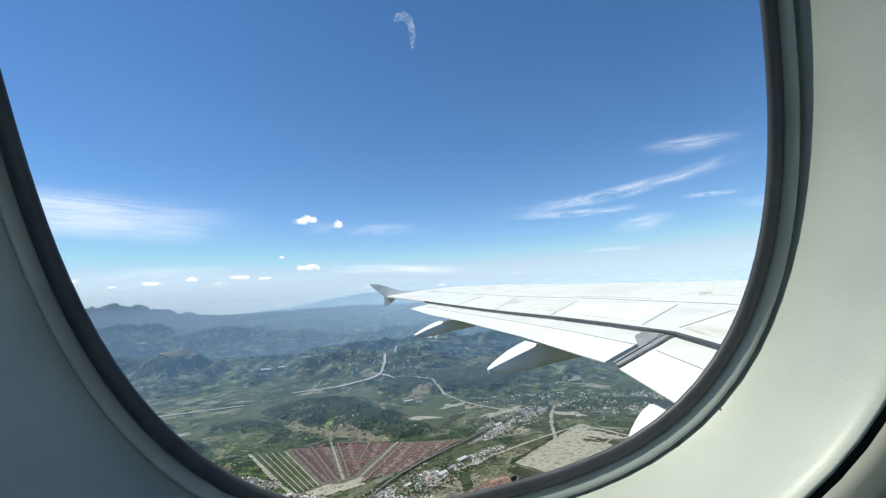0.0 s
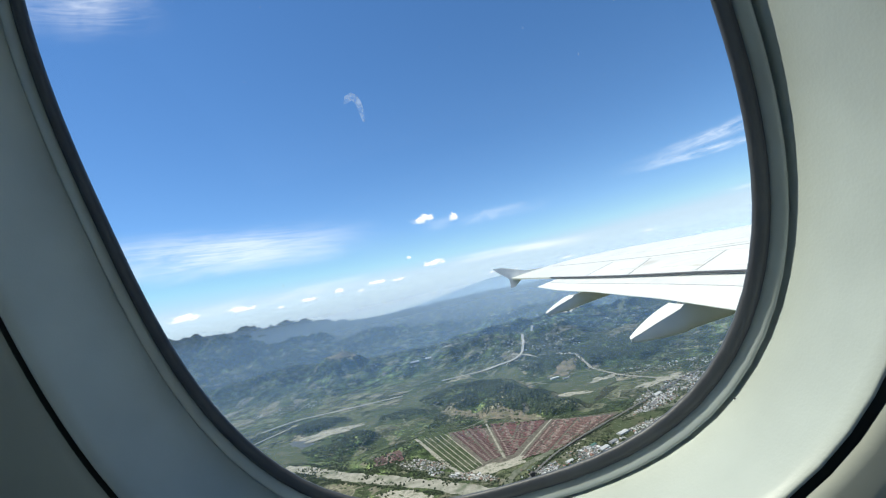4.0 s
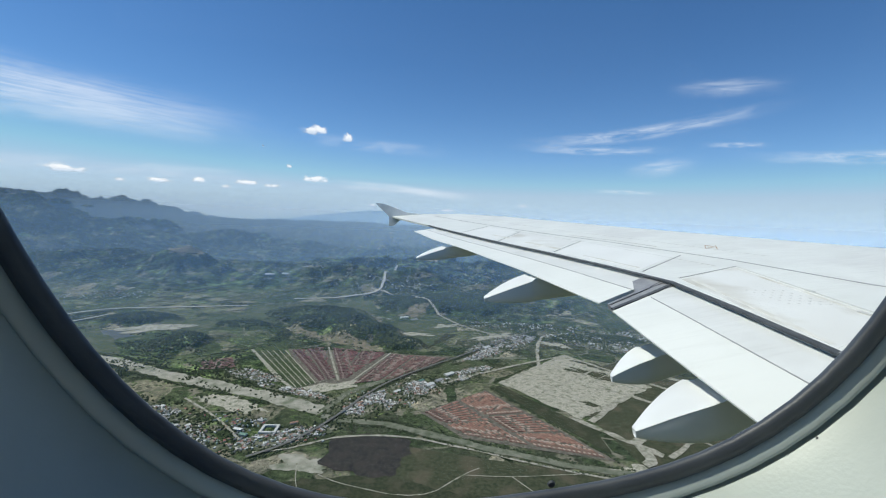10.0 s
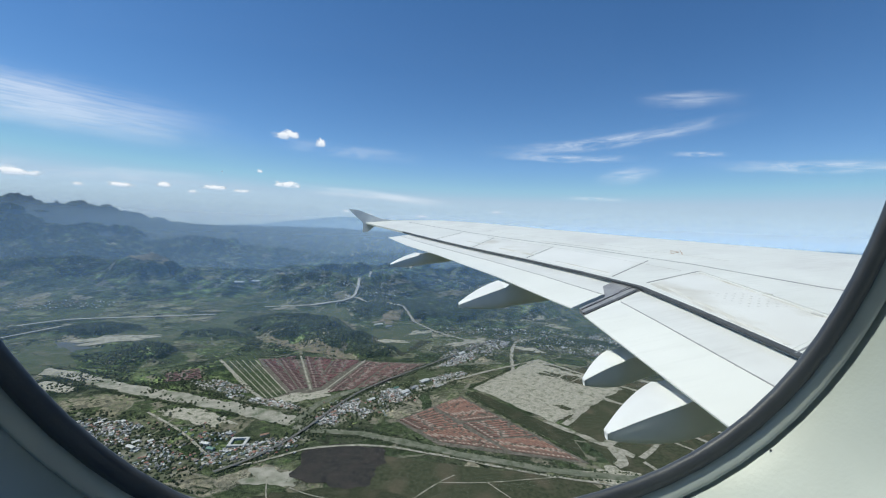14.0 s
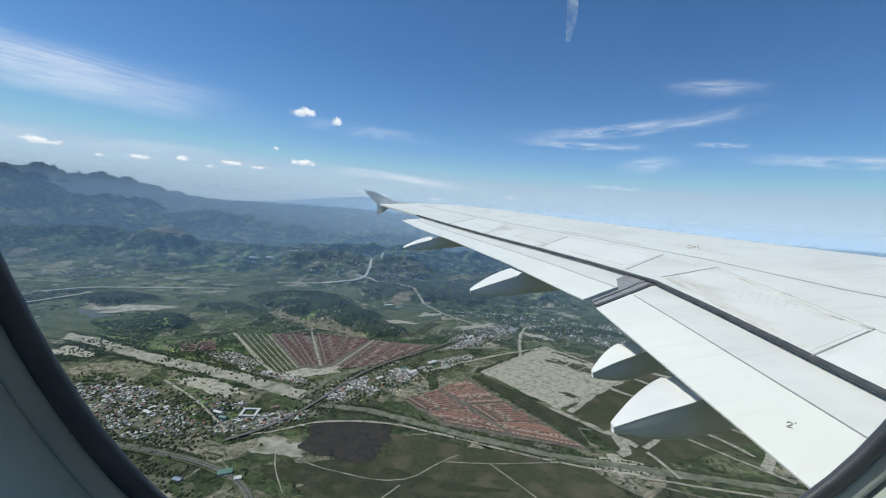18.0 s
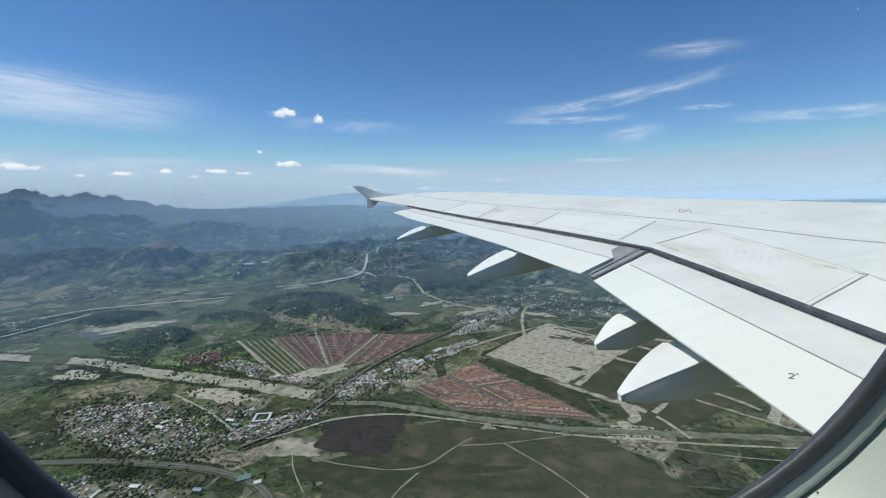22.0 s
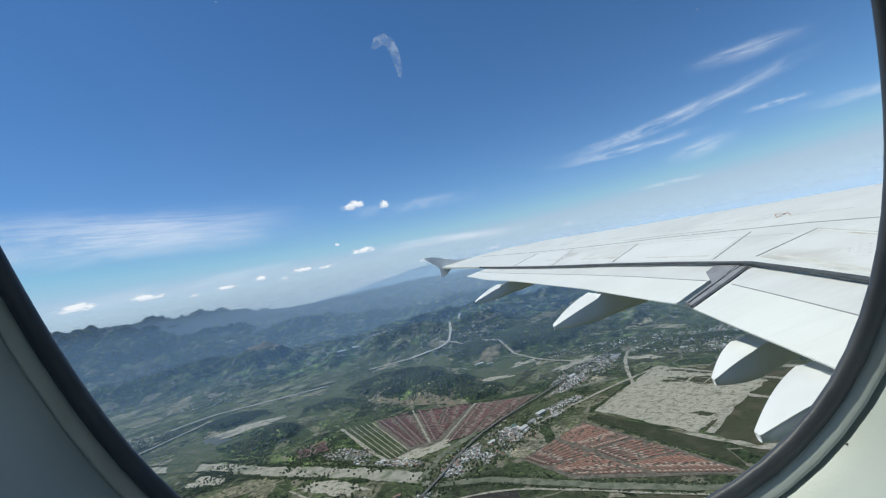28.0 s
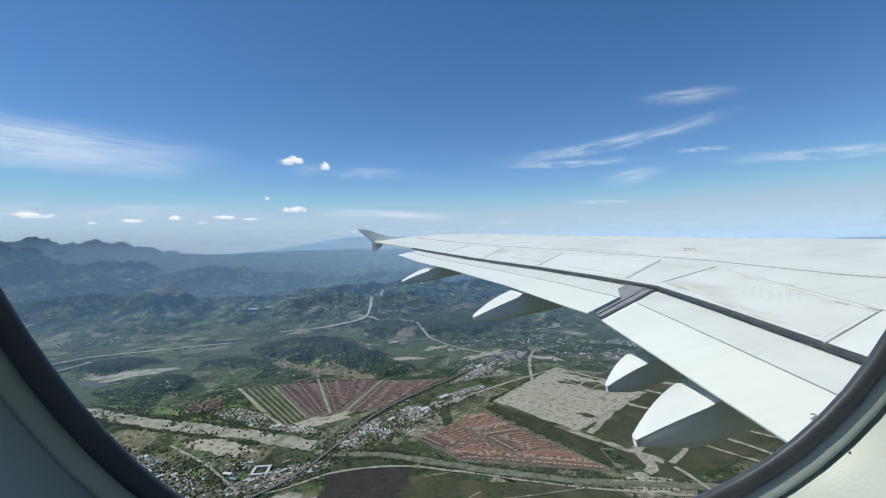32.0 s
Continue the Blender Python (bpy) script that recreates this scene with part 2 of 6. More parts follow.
def flap(name, ya, yb, te, zf, label, skew=(0.0, 0.0)):
    """A flap from its rounded grey nose under the spoilers to its thin rear edge, between two places out along the wing."""
    body = new(name)
    body.parent = wing
    body["label"] = label
    for piece, f0, f1, mat, lift in (("nose_panel", -0.25, 0.42, FLAP_NOSE, 0.0), ("rear_panel", 0.42, 1.0, FLAP_SKIN, 0.003)):
        v = []
        rows, cols = 24, 8
        for i in range(rows + 1):
            for j in range(cols + 1):
                f = f0 + (f1 - f0) * j / cols
                y = ya + skew[0] * (1 - f) + (yb + skew[1] * (1 - f) - ya - skew[0] * (1 - f)) * i / rows
                x0, x1 = lerp_at(HINGE, y) - 0.05, lerp_at(te, y)
                x = x0 + (x1 - x0) * f
                v.append((x, y, zf(x, y) + lift - 0.16 * max(0, 0.12 - f) ** 1.5))
        n = len(v)
        for k, (x, y, z) in enumerate(list(v)):
            f = f0 + (f1 - f0) * (k % (cols + 1)) / cols
            v.append((x, y, z - 0.012 - 0.14 * max(0.0, 1 - f) * min(1, (f + 0.3) * 3)))
        top = grid_faces(rows + 1, cols + 1)
        w = cols + 1
        rim = [j for j in range(w)] + [i * w + cols for i in range(1, rows + 1)] + [rows * w + j for j in range(cols - 1, -1, -1)] + [i * w for i in range(rows - 1, 0, -1)]
        fc = top + [tuple(n + k for k in reversed(q)) for q in top] + [(rim[k], rim[(k + 1) % len(rim)], n + rim[(k + 1) % len(rim)], n + rim[k]) for k in range(len(rim))]
        part(piece, v, fc, mat, body)
    return body


flap("inboard_flap", 0.25, 4.22, IN_TE, IN_Z, "white inboard flap with grey nose", (0.0, 0.42))
flap("outboard_flap", 4.47, 11.75, OUT_TE, OUT_Z, "white outboard flap with grey nose", (0.46, 0.0))

# seam between each flap's nose and rear panel
for ya, yb, te, zf in ((0.3, 4.4, IN_TE, IN_Z), (4.75, 11.7, OUT_TE, OUT_Z)):
    mid = [ya + (yb - ya) * k / 6 for k in range(7)]
    strip_on([(y, (lerp_at(HINGE, y) - 0.05) * 0.58 + lerp_at(te, y) * 0.42) for y in mid], 0.012, "flap_seam", SEAM, 0.006, 4, zf)
# slot between spoilers and flaps, its shade laid on the skin as a dark strip
strip_on([(y, x - 0.015) for y, x in REAR[:7]], 0.062, "flap_slot_shade", SEAL_DARK, 0.003, 6)
# flap track end between the two flaps
RIB = surface("bare_metal_rib", (0.30, 0.30, 0.31), (0.22, 0.22, 0.23), 9, 0.45)
slab("flap_end_rib", [(1.99, 4.25), (2.92, 4.66), (2.95, 4.90), (2.02, 4.46)], IN_Z, 0.05, RIB, wing, 0.004)
strip_on([(4.27, 1.99), (4.50, 2.52), (4.70, 2.93)], 0.045, "flap_end_seal_line", SEAL_DARK, 0.012, 4, IN_Z)
strip_on([(4.40, 2.02), (4.66, 2.56), (4.86, 2.93)], 0.018, "flap_end_seal_line", SEAL_DARK, 0.012, 4, IN_Z)
slab("flap_end_seal", [(2.42, 4.60), (2.90, 4.80), (2.92, 5.16), (2.62, 5.02)], IN_Z, 0.04, RIB, wing, 0.012)

# seams and spoiler panels
strip_on(SEAM_LINE, 0.022, "rear_spar_seam", SEAM, 0.004, 8)
strip_on([(y, x + 0.62) for y, x in SEAM_LINE[3:]], 0.008, "upper_skin_seam", SOOT, 0.003, 8)
for spot in ([(5.28, 2.9), (6.08, 3.96)], [(7.08, 2.32), (7.97, 3.18)], [(8.64, 1.66), (9.79, 2.45)], [(10.3, 1.1), (11.1, 1.9)], [(4.82, 3.1), (5.17, 4.11)], [(2.61, 2.8), (2.99, 3.78)]):
    strip_on(spot, 0.012, "spoiler_seam", SEAM, 0.005, 5)
strip_on([(2.1, 3.45), (2.99, 3.78), (5.17, 4.11)], 0.012, "spoiler_hinge_seam", SOOT, 0.005, 8)
strip_on([(5.28, 3.92), (7.97, 3.17), (10.0, 2.33)], 0.010, "spoiler_hinge_seam", SOOT, 0.004, 8)
for spot in ((3.25, 3.72), (3.95, 3.92), (3.02, 3.74)):
    slab("hinge_cover", [(spot[1] - 0.01, spot[0] - 0.05), (spot[1] - 0.01, spot[0] + 0.05), (spot[1] + 0.02, spot[0] + 0.05), (spot[1] + 0.02, spot[0] - 0.05)], skin_z, 0.02, SOOT, wing, 0.012, 2, 1)
DIRTY = surface("grimy_spoiler_paint", (0.75, 0.745, 0.71), (0.69, 0.68, 0.64), 1.6, 0.42, 0.05, c3=(0.53, 0.50, 0.43), scale2=1.1)
CLEAN = surface("clean_spoiler_paint", (0.80, 0.79, 0.745), (0.76, 0.75, 0.705), 1.6, 0.36, 0.03)
for q, mt in (([(2.83, 2.67), (3.74, 3.02), (4.07, 5.12), (3.10, 4.76)], DIRTY), ([(2.80, 1.3), (3.50, 1.3), (3.70, 2.90), (2.83, 2.56)], CLEAN), ([(2.90, 5.36), (3.90, 6.10), (3.18, 7.90), (2.36, 7.02)], CLEAN), ([(2.26, 7.16), (3.10, 8.02), (2.46, 9.70), (1.70, 8.60)], DIRTY), ([(1.60, 8.80), (2.36, 9.86), (1.93, 11.0), (1.14, 10.25)], CLEAN)):
    slab("spoiler", q, skin_z, 0.03, mt, wing, 0.0025, 8, 5)
GRIME = surface("brown_grime_film", (0.62, 0.60, 0.54), (0.72, 0.71, 0.67), 6.0, 0.6, c3=(0.50, 0.46, 0.38), scale2=3.0)
for line, w in (([(2.75, 2.90), (3.6, 3.04), (4.7, 3.20)], 0.05), ([(2.95, 3.70), (4.0, 3.86), (5.05, 4.02)], 0.03), ([(7.3, 2.52), (8.3, 2.18)], 0.10), ([(8.9, 2.02), (9.6, 1.74)], 0.07), ([(5.5, 2.98), (6.6, 2.66)], 0.035)):
    strip_on(line, w, "grime_streak", GRIME, 0.0055, 6)
# small orange walkway arrow
for a, b in (((4.62, 6.44), (4.83, 6.52)), ((4.83, 6.52), (4.80, 6.70)), ((4.80, 6.70), (4.62, 6.44)), ((4.72, 6.30), (4.92, 6.62))):
    strip_on([(a[1], a[0]), (b[1], b[0])], 0.010, "walkway_mark", ORANGE, 0.005, 2)
# row of rivets and stencil ticks by the seam
for k in range(26):
    y = 6.9 + 0.075 * k
    x = lerp_at(SEAM_LINE, y) + 0.16
    slab("stencil_tick", [(x, y), (x, y + 0.045), (x + 0.05, y + 0.045), (x + 0.05, y)], skin_z, 0.01, SOOT, wing, 0.004, 1, 1)
for k in range(5):
    for j in range(6):
        x, y = 3.70 - 0.075 * k, 3.52 + 0.10 * j + 0.03 * k
        slab("drain_dot", [(x, y), (x, y + 0.018), (x + 0.018, y + 0.018), (x + 0.018, y)], skin_z, 0.01, SOOT, wing, 0.0045, 1, 1)
# numeral on the inboard flap
for k, (a, b) in enumerate((((-1, 0.62), (-0.5, 1)), ((-0.5, 1), (0.4, 0.95)), ((0.4, 0.95), (0.8, 0.55)), ((0.8, 0.55), (0.5, 0.1)), ((0.5, 0.1), (-1, -1)), ((-1, -1), (0.9, -1)), ((1.9, 1.3), (1.7, 0.8)))):
    ends = [(2.07 + 0.70 * 0.013 * r + 0.77 * 0.026 * u, 2.045 - 0.72 * 0.013 * r + 0.70 * 0.026 * u) for r, u in (a, b)]
    strip_on([(ends[0][1], ends[0][0]), (ends[1][1], ends[1][0])], 0.006, "flap_numeral", SEAM, 0.008, 2, IN_Z)

# wingtip fence: swept arrow plate above and below the tip
def fence():
    prof = [(0.25, 0.0), (-0.25, 0.10), (-1.02, 0.50), (-1.36, 0.57), (-1.24, 0.40), (-0.92, 0.03), (-0.94, -0.18), (-0.98, -0.31), (-0.80, -0.32), (-0.52, -0.14), (-0.15, -0.05)]
    v = []
    for s in (0, 1):
        for x, z in prof:
            v.append((x, 15.28 + 0.05 * s + 0.10 * z, wing_z(0, 15.3) + z))
    n = len(prof)
    f = [tuple(range(n)), tuple(range(2 * n - 1, n - 1, -1))] + [(k, (k + 1) % n, n + (k + 1) % n, n + k) for k in range(n)]
    part("wingtip_fence", v, f, FENCE_SKIN, wing, "grey wingtip fence")


fence()


# side colour raised to stand in for light bounced up from the land
FAIRING_SIDE = surface("fairing_side_lifted", (0.80, 0.80, 0.79), (0.74, 0.74, 0.73), 3.0, 0.4, 0.04, c3=(0.68, 0.68, 0.67))


def fairing(tip, root, drop, width, reach, tilt=0.1):
    """A canoe under the wing: a flat white upper face that narrows to the tip, steep sides paler for bounced light and
    a rounded belly.
    """
    pod = new("flap_track_fairing")
    pod.parent = wing
    pod["label"] = "white flap track fairing with side colour raised for bounced light"
    tip, root = Vector(tip), Vector(root)
    cover, shell, st, n = [], [], 26, 14
    for i in range(st + 1):
        f = i / st * reach
        g = min(f, 1.0)
        c = tip.lerp(root, f)
        hw = width / 2 * (0.14 + 0.86 * (1 - (1 - g) ** 1.4))
        rise = 0.02 * math.sin(math.pi * g)
        top = tip.z + (root.z - tip.z) * g + rise - (0.035 if f > 1 else 0)
        if f > 1:
            top = min(root.z, OUT_Z(c.x, c.y) - 0.03 - 0.13 * min(1, (f - 1) * 1.2))
        bot = tip.z - 0.05 - drop * (1 - (1 - min(1, f / 1.3)) ** 2.2)
        if i / st * reach <= 1.0:
            cover += [(c.x, c.y + hw * q, top + 0.006 * (1 - q * q) + tilt * hw * q * (1 - 0.55 * g)) for q in (-1.0, -0.96, -0.5, 0, 0.5, 0.96, 1.0)]
        for k in range(n):
            t = math.pi * k / (n - 1)
            cy, cz = math.cos(t), max(0.0, math.sin(t))
            cy = math.copysign(abs(cy) ** 0.45, cy)
            shell.append((c.x, c.y + (hw - 0.002) * cy, top - 0.004 + (tilt * hw * cy * (1 - 0.55 * g) if f <= 1 else 0) - (top - bot) * cz ** 0.8))
    m = len(cover) // 7
    part("upper_face", cover, grid_faces(m, 7), FAIRING_SKIN, pod, smooth=True)
    f = grid_faces(st + 1, n) + [tuple(range(n))]
    part("side_shell", shell, f, FAIRING_SIDE, pod, "pale side shell, colour raised for bounced light", smooth=True)
    part("upper_deck", [p for q in range(0, st + 1) for p in (shell[q * n], shell[q * n + n - 1])], grid_faces(st + 1, 2), FAIRING_SIDE, pod)


fairing((-0.075, 9.33, -0.60), (0.60, 9.45, -0.44), 0.05, 0.28, 2.4, 0.5)
fairing((0.88, 6.06, -1.115), (1.60, 6.12, -0.90), 0.08, 0.37, 2.3, 0.42)
fairing((1.565, 3.50, -1.505), (1.97, 3.64, -1.38), 0.09, 0.32, 2.6)
fairing((1.325, 2.67, -1.565), (1.875, 2.745, -1.39), 0.10, 0.40, 2.6)

# ---------------------------------------------------------------- cabin window
LEAN = pose(0, 0, 0, 13.22, 0, 0)
SIDE = CRAFT @ LEAN


def inside(name, label, category, kind=""):
    ob = new(name)
    ob.matrix_world = SIDE
    return tagged(ob, label, category, kind=kind)


def oval(a, b, y, dx=0.0, n=96, e=2.72, top=1.18):
    out = []
    for k in range(n):
        t = 2 * math.pi * k / n
        c, s = math.cos(t), math.sin(t)
        r = (abs(c / a) ** e + abs(s / (b * (top if s > 0 else 1))) ** e) ** (-1 / e)
        # the forward side of the surround closes in a little towards the cabin
        w = 1 - 0.035 * min(1.0, max(0.0, (-y - 0.005) / 0.037)) if c < 0 and y > -0.055 else 1.0
        out.append((r * c * (1 + (w - 1) * min(1.0, -4 * c)) + dx, y, r * s))
    return out


def ring(name, sections, material, parent, label=""):
    v = [p for q in sections for p in oval(*q)]
    return part(name, v, grid_faces(len(sections), 96, True), material, parent, label, smooth=True)


window = inside("window_1", "oval airliner cabin window with dark rubber seal", "window", "structure")
ring("seal", [(0.150, 0.188, 0.012), (0.1262, 0.1642, 0.0025), (0.1252, 0.1632, 0.0012), (0.125, 0.163, 0.0), (0.1258, 0.1638, -0.0008), (0.1280, 0.1660, -0.0012), (0.1298, 0.1678, -0.0010), (0.1300, 0.1680, 0.003)], RUBBER, window, "dark rubber seal")
ring("bead", [(0.1298, 0.1678, 0.004), (0.1301, 0.1681, -0.0006), (0.1308, 0.1688, -0.0014), (0.1319, 0.1699, -0.0023), (0.1329, 0.1709, -0.0030), (0.1337, 0.1717, -0.0033), (0.1342, 0.1722, -0.0028), (0.1343, 0.1723, 0.004)], BEAD, window, "pale grey bead")
ring("bead_gap", [(0.1341, 0.1721, 0.003), (0.1346, 0.1727, 0.0035, 0.0009)], GROOVE, window, "black gap round the bead")
pane_m = bpy.data.materials.new("window_acrylic")
pane_m.use_nodes = True
pn, pk = pane_m.node_tree.nodes, pane_m.node_tree.links
tr, gl, mx, lw = pn.new("ShaderNodeBsdfTransparent"), pn.new("ShaderNodeBsdfGlossy"), pn.new("ShaderNodeMixShader"), pn.new("ShaderNodeFresnel")
tr.inputs[0].default_value, gl.inputs["Roughness"].default_value, lw.inputs[0].default_value = (0.96, 0.97, 0.97, 1), 0.02, 1.2
pk.new(lw.outputs[0], mx.inputs[0]), pk.new(tr.outputs[0], mx.inputs[1]), pk.new(gl.outputs[0], mx.inputs[2])
pk.new(mx.outputs[0], pn["Material Output"].inputs[0])
pv = oval(0.135, 0.173, 0.0045)
pane = part("pane", pv, [tuple(range(96))], pane_m, window, "clear acrylic pane")
pane.visible_shadow = False
# vent hole at the foot of the pane
def disc(name, x, y, z, r, depth, mat, parent, n=20):
    v = [(x + r * math.cos(2 * math.pi * k / n) * s, y + d, z + r * math.sin(2 * math.pi * k / n) * s) for d, s in ((0, 1), (-depth, 0.8)) for k in range(n)]
    return part(name, v, grid_faces(2, n, True) + [tuple(range(n, 2 * n))], mat, parent)


disc("vent_hole", 0.0062, 0.0042, -0.1640, 0.0013, 0.0006, RUBBER, window)

# scuff and dust on the pane
scuff_m = bpy.data.materials.new("pane_scuff")
scuff_m.use_nodes = True
sn, sk = scuff_m.node_tree.nodes, scuff_m.node_tree.links
s_df, s_tp, s_mx, s_nz, s_tc, s_mr = sn.new("ShaderNodeBsdfTranslucent"), sn.new("ShaderNodeBsdfTransparent"), sn.new("ShaderNodeMixShader"), sn.new("ShaderNodeTexNoise"), sn.new("ShaderNodeTexCoord"), sn.new("ShaderNodeMapRange")
s_df.inputs[0].default_value = (0.95, 0.97, 1, 1)
s_nz.inputs["Scale"].default_value, s_nz.inputs["Detail"].default_value = 420, 4
s_mr.inputs[1].default_value, s_mr.inputs[2].default_value, s_mr.inputs[4].default_value = 0.30, 0.72, 0.48
sk.new(s_tc.outputs["Object"], s_nz.inputs["Vector"]), sk.new(s_nz.outputs["Fac"], s_mr.inputs[0]), sk.new(s_mr.outputs[0], s_mx.inputs[0])
sk.new(s_tp.outputs[0], s_mx.inputs[1]), sk.new(s_df.outputs[0], s_mx.inputs[2]), sk.new(s_mx.outputs[0], sn["Material Output"].inputs[0])
arc = [(-0.0062, 0.0042, 0.0004), (-0.0046, 0.0055, 0.0009), (-0.0028, 0.0056, 0.0011), (-0.0014, 0.0042, 0.0009), (-0.0010, 0.0018, 0.0008), (-0.0012, -0.0018, 0.0007), (-0.0018, -0.0054, 0.0003)]
av = []
for k, (ax, az_, aw) in enumerate(arc):
    p0, p1 = arc[max(0, k - 1)], arc[min(len(arc) - 1, k + 1)]
    d = Vector((p1[0] - p0[0], p1[1] - p0[1])).normalized()
    av += [(ax - d.y * aw * 1.5, 0.0038, az_ + d.x * aw * 1.5), (ax + d.y * aw * 1.5, 0.0038, az_ - d.x * aw * 1.5)]
part("scuff", av, grid_faces(len(arc), 2), scuff_m, window, "whitish curved scuff on the pane")
rnd = random.Random(5)
for k in range(26):
    t, r_ = rnd.uniform(0, 2 * math.pi), rnd.uniform(0.02, 0.11)
    disc("dust_speck", r_ * math.cos(t), 0.0036, 0.02 + 1.2 * r_ * math.sin(t), rnd.uniform(0.00012, 0.0003), 0.0001, scuff_m, window, 7)

reveal = inside("window_reveal", "pale grey moulded plastic window surround", "window surround", "structure")
ring("tunnel", [(0.1344, 0.1725, 0.004, 0.0009), (0.1345, 0.1726, -0.0024, 0.0009), (0.1349, 0.1729, -0.0040, 0.0009), (0.1362, 0.1732, -0.010, 0.0005), (0.1372, 0.1728, -0.022), (0.1378, 0.1718, -0.032), (0.1386, 0.1712, -0.039), (0.1396, 0.1714, -0.0428), (0.1404, 0.1722, -0.0435), (0.1409, 0.1727, -0.0422), (0.1410, 0.1728, -0.037)], LINING, reveal)
disc("dimple", 0.0862, -0.0042, -0.1520, 0.0004, 0.0002, RUBBER, reveal, 10)
ring("groove", [(0.1409, 0.1727, -0.038), (0.1418, 0.1736, -0.0375), (0.1424, 0.1742, -0.038), (0.1426, 0.1744, -0.0440)], GROOVE, reveal)
side = inside("wall_side", "grey-green moulded cabin sidewall panel", "sidewall panel", "structure")
ring("sidewall_panel", [(0.1426, 0.1744, -0.0438), (0.1431, 0.1749, -0.0452), (0.1448, 0.1766, -0.0468), (0.17, 0.20, -0.049), (0.25, 0.28, -0.050), (0.6, 0.6, -0.05), (1.3, 1.3, -0.06)], PANEL, side)
# unseen cabin shell behind, added to keep sky light off the window surround
hull = aloft("fuselage_shell", "unseen aircraft cabin lining behind the seat, shields the window surround from sky light", "cabin", kind="structure")
cv, nrow, ncol = [], 13, 25
for i in range(nrow):
    for k in range(ncol):
        t = 2 * math.pi * k / (ncol - 1)
        rr = 1.72 * (1 if 0 < i < nrow - 1 else 0.02)
        cv.append((-4 + 10 * min(max(i - 1, 0), nrow - 3) / (nrow - 3), -1.80 + rr * math.cos(t), 0.1 + rr * math.sin(t)))
# faces left out for the unseen far row of windows, wide for fill daylight
cut = [q for q in grid_faces(nrow, ncol) if not all(cv[k][1] < -2.7 and abs(cv[k][0]) < 2.1 and cv[k][2] > -0.5 for k in q) and not all(cv[k][1] > -0.35 and abs(cv[k][0]) < 1.1 for k in q)]
part("cabin_lining", cv, cut, CABIN, hull)

# ---------------------------------------------------------------- land: plan in metres below the window, x along the flight, y away
HIGH, NEAR, SPAN, LAND = 1000.0, 2800.0, 1900.0, 0.6


def lie(p):
    """The land lies flat below and rises slowly to the skyline beyond the valley: a place in the plan, with its height over the plain, put into the world."""
    p = np.asarray(p, float).copy()
    p[:, 2] -= HIGH
    p *= LAND
    r = np.linalg.norm(p, axis=1)
    far = NEAR + SPAN * (1 - np.exp(-np.maximum(r - NEAR, 0) / SPAN))
    return p * (np.where(r > NEAR, far, r) / r)[:, None]


def lattice(ix, iy, seed):
    h = np.sin(ix * 127.1 + iy * 311.7 + seed * 74.7) * 43758.5453
    return h - np.floor(h)


def wave(x, y, seed=0, octaves=5):
    """Fractal value noise about 0 to 1."""
    out, amp, tot = 0, 0.5, 0
    for k in range(octaves):
        ix, iy = np.floor(x), np.floor(y)
        fx, fy = x - ix, y - iy
        fx, fy = fx * fx * (3 - 2 * fx), fy * fy * (3 - 2 * fy)
        s = seed + 13 * k
        a = lattice(ix, iy, s) * (1 - fx) + lattice(ix + 1, iy, s) * fx
        b = lattice(ix, iy + 1, s) * (1 - fx) + lattice(ix + 1, iy + 1, s) * fx
        out = out + amp * (a * (1 - fy) + b * fy)
        tot += amp
        amp *= 0.5
        x, y = x * 2.03 + 7.3, y * 2.03 - 3.1
    return out / tot


def step(a, b, x):
    t = np.clip((x - a) / (b - a), 0, 1)
    return t * t * (3 - 2 * t)


def dome(x, y, cx, cy, rx, ry):
    return np.maximum(0, 1 - ((x - cx) / rx) ** 2 - ((y - cy) / ry) ** 2)


# wooded knolls in the valley: middle, reach, height
KNOLLS = [(-1060, 4080, 330, 250, 60), (-700, 3880, 360, 380, 95), (-380, 3500, 300, 280, 85), (-80, 3220, 190, 160, 40), (-1680, 3150, 170, 220, 50), (1620, 3440, 420, 150, 25), (-1450, 3700, 240, 120, 25), (-2350, 3800, 300, 200, 45), (350, 4650, 850, 380, 110), (-3230, 6210, 430, 380, 190)]


# skyline of the mountain range: bearing and rise in degrees
RANGE = [(-100, 0.4), (-70, 1.0), (-55, 1.5), (-47, 1.6), (-41, 1.2), (-38.5, 0.8), (-36.5, 0.3), (-34.5, -0.1), (-33, 0.15), (-31.5, -0.2), (-28, -0.7), (-22, -1.35), (-17, -1.9), (-10, -2.6), (20, -2.8), (60, -2.8), (100, -2.8)]


def hilly(x, y):
    """Where the plain turns to wooded hills: 0 to 1."""
    edge = 5200 + 900 * (wave(x / 2600, y / 2600, 4, 3) - 0.5) * 2 - 0.30 * np.minimum(x, 1500) * (x > 0) + 0.10 * np.abs(np.minimum(x, 0))
    edge = edge - 700 * step(-1500, -3500, x)
    return step(edge - 300, edge + 900, y) + 0 * x


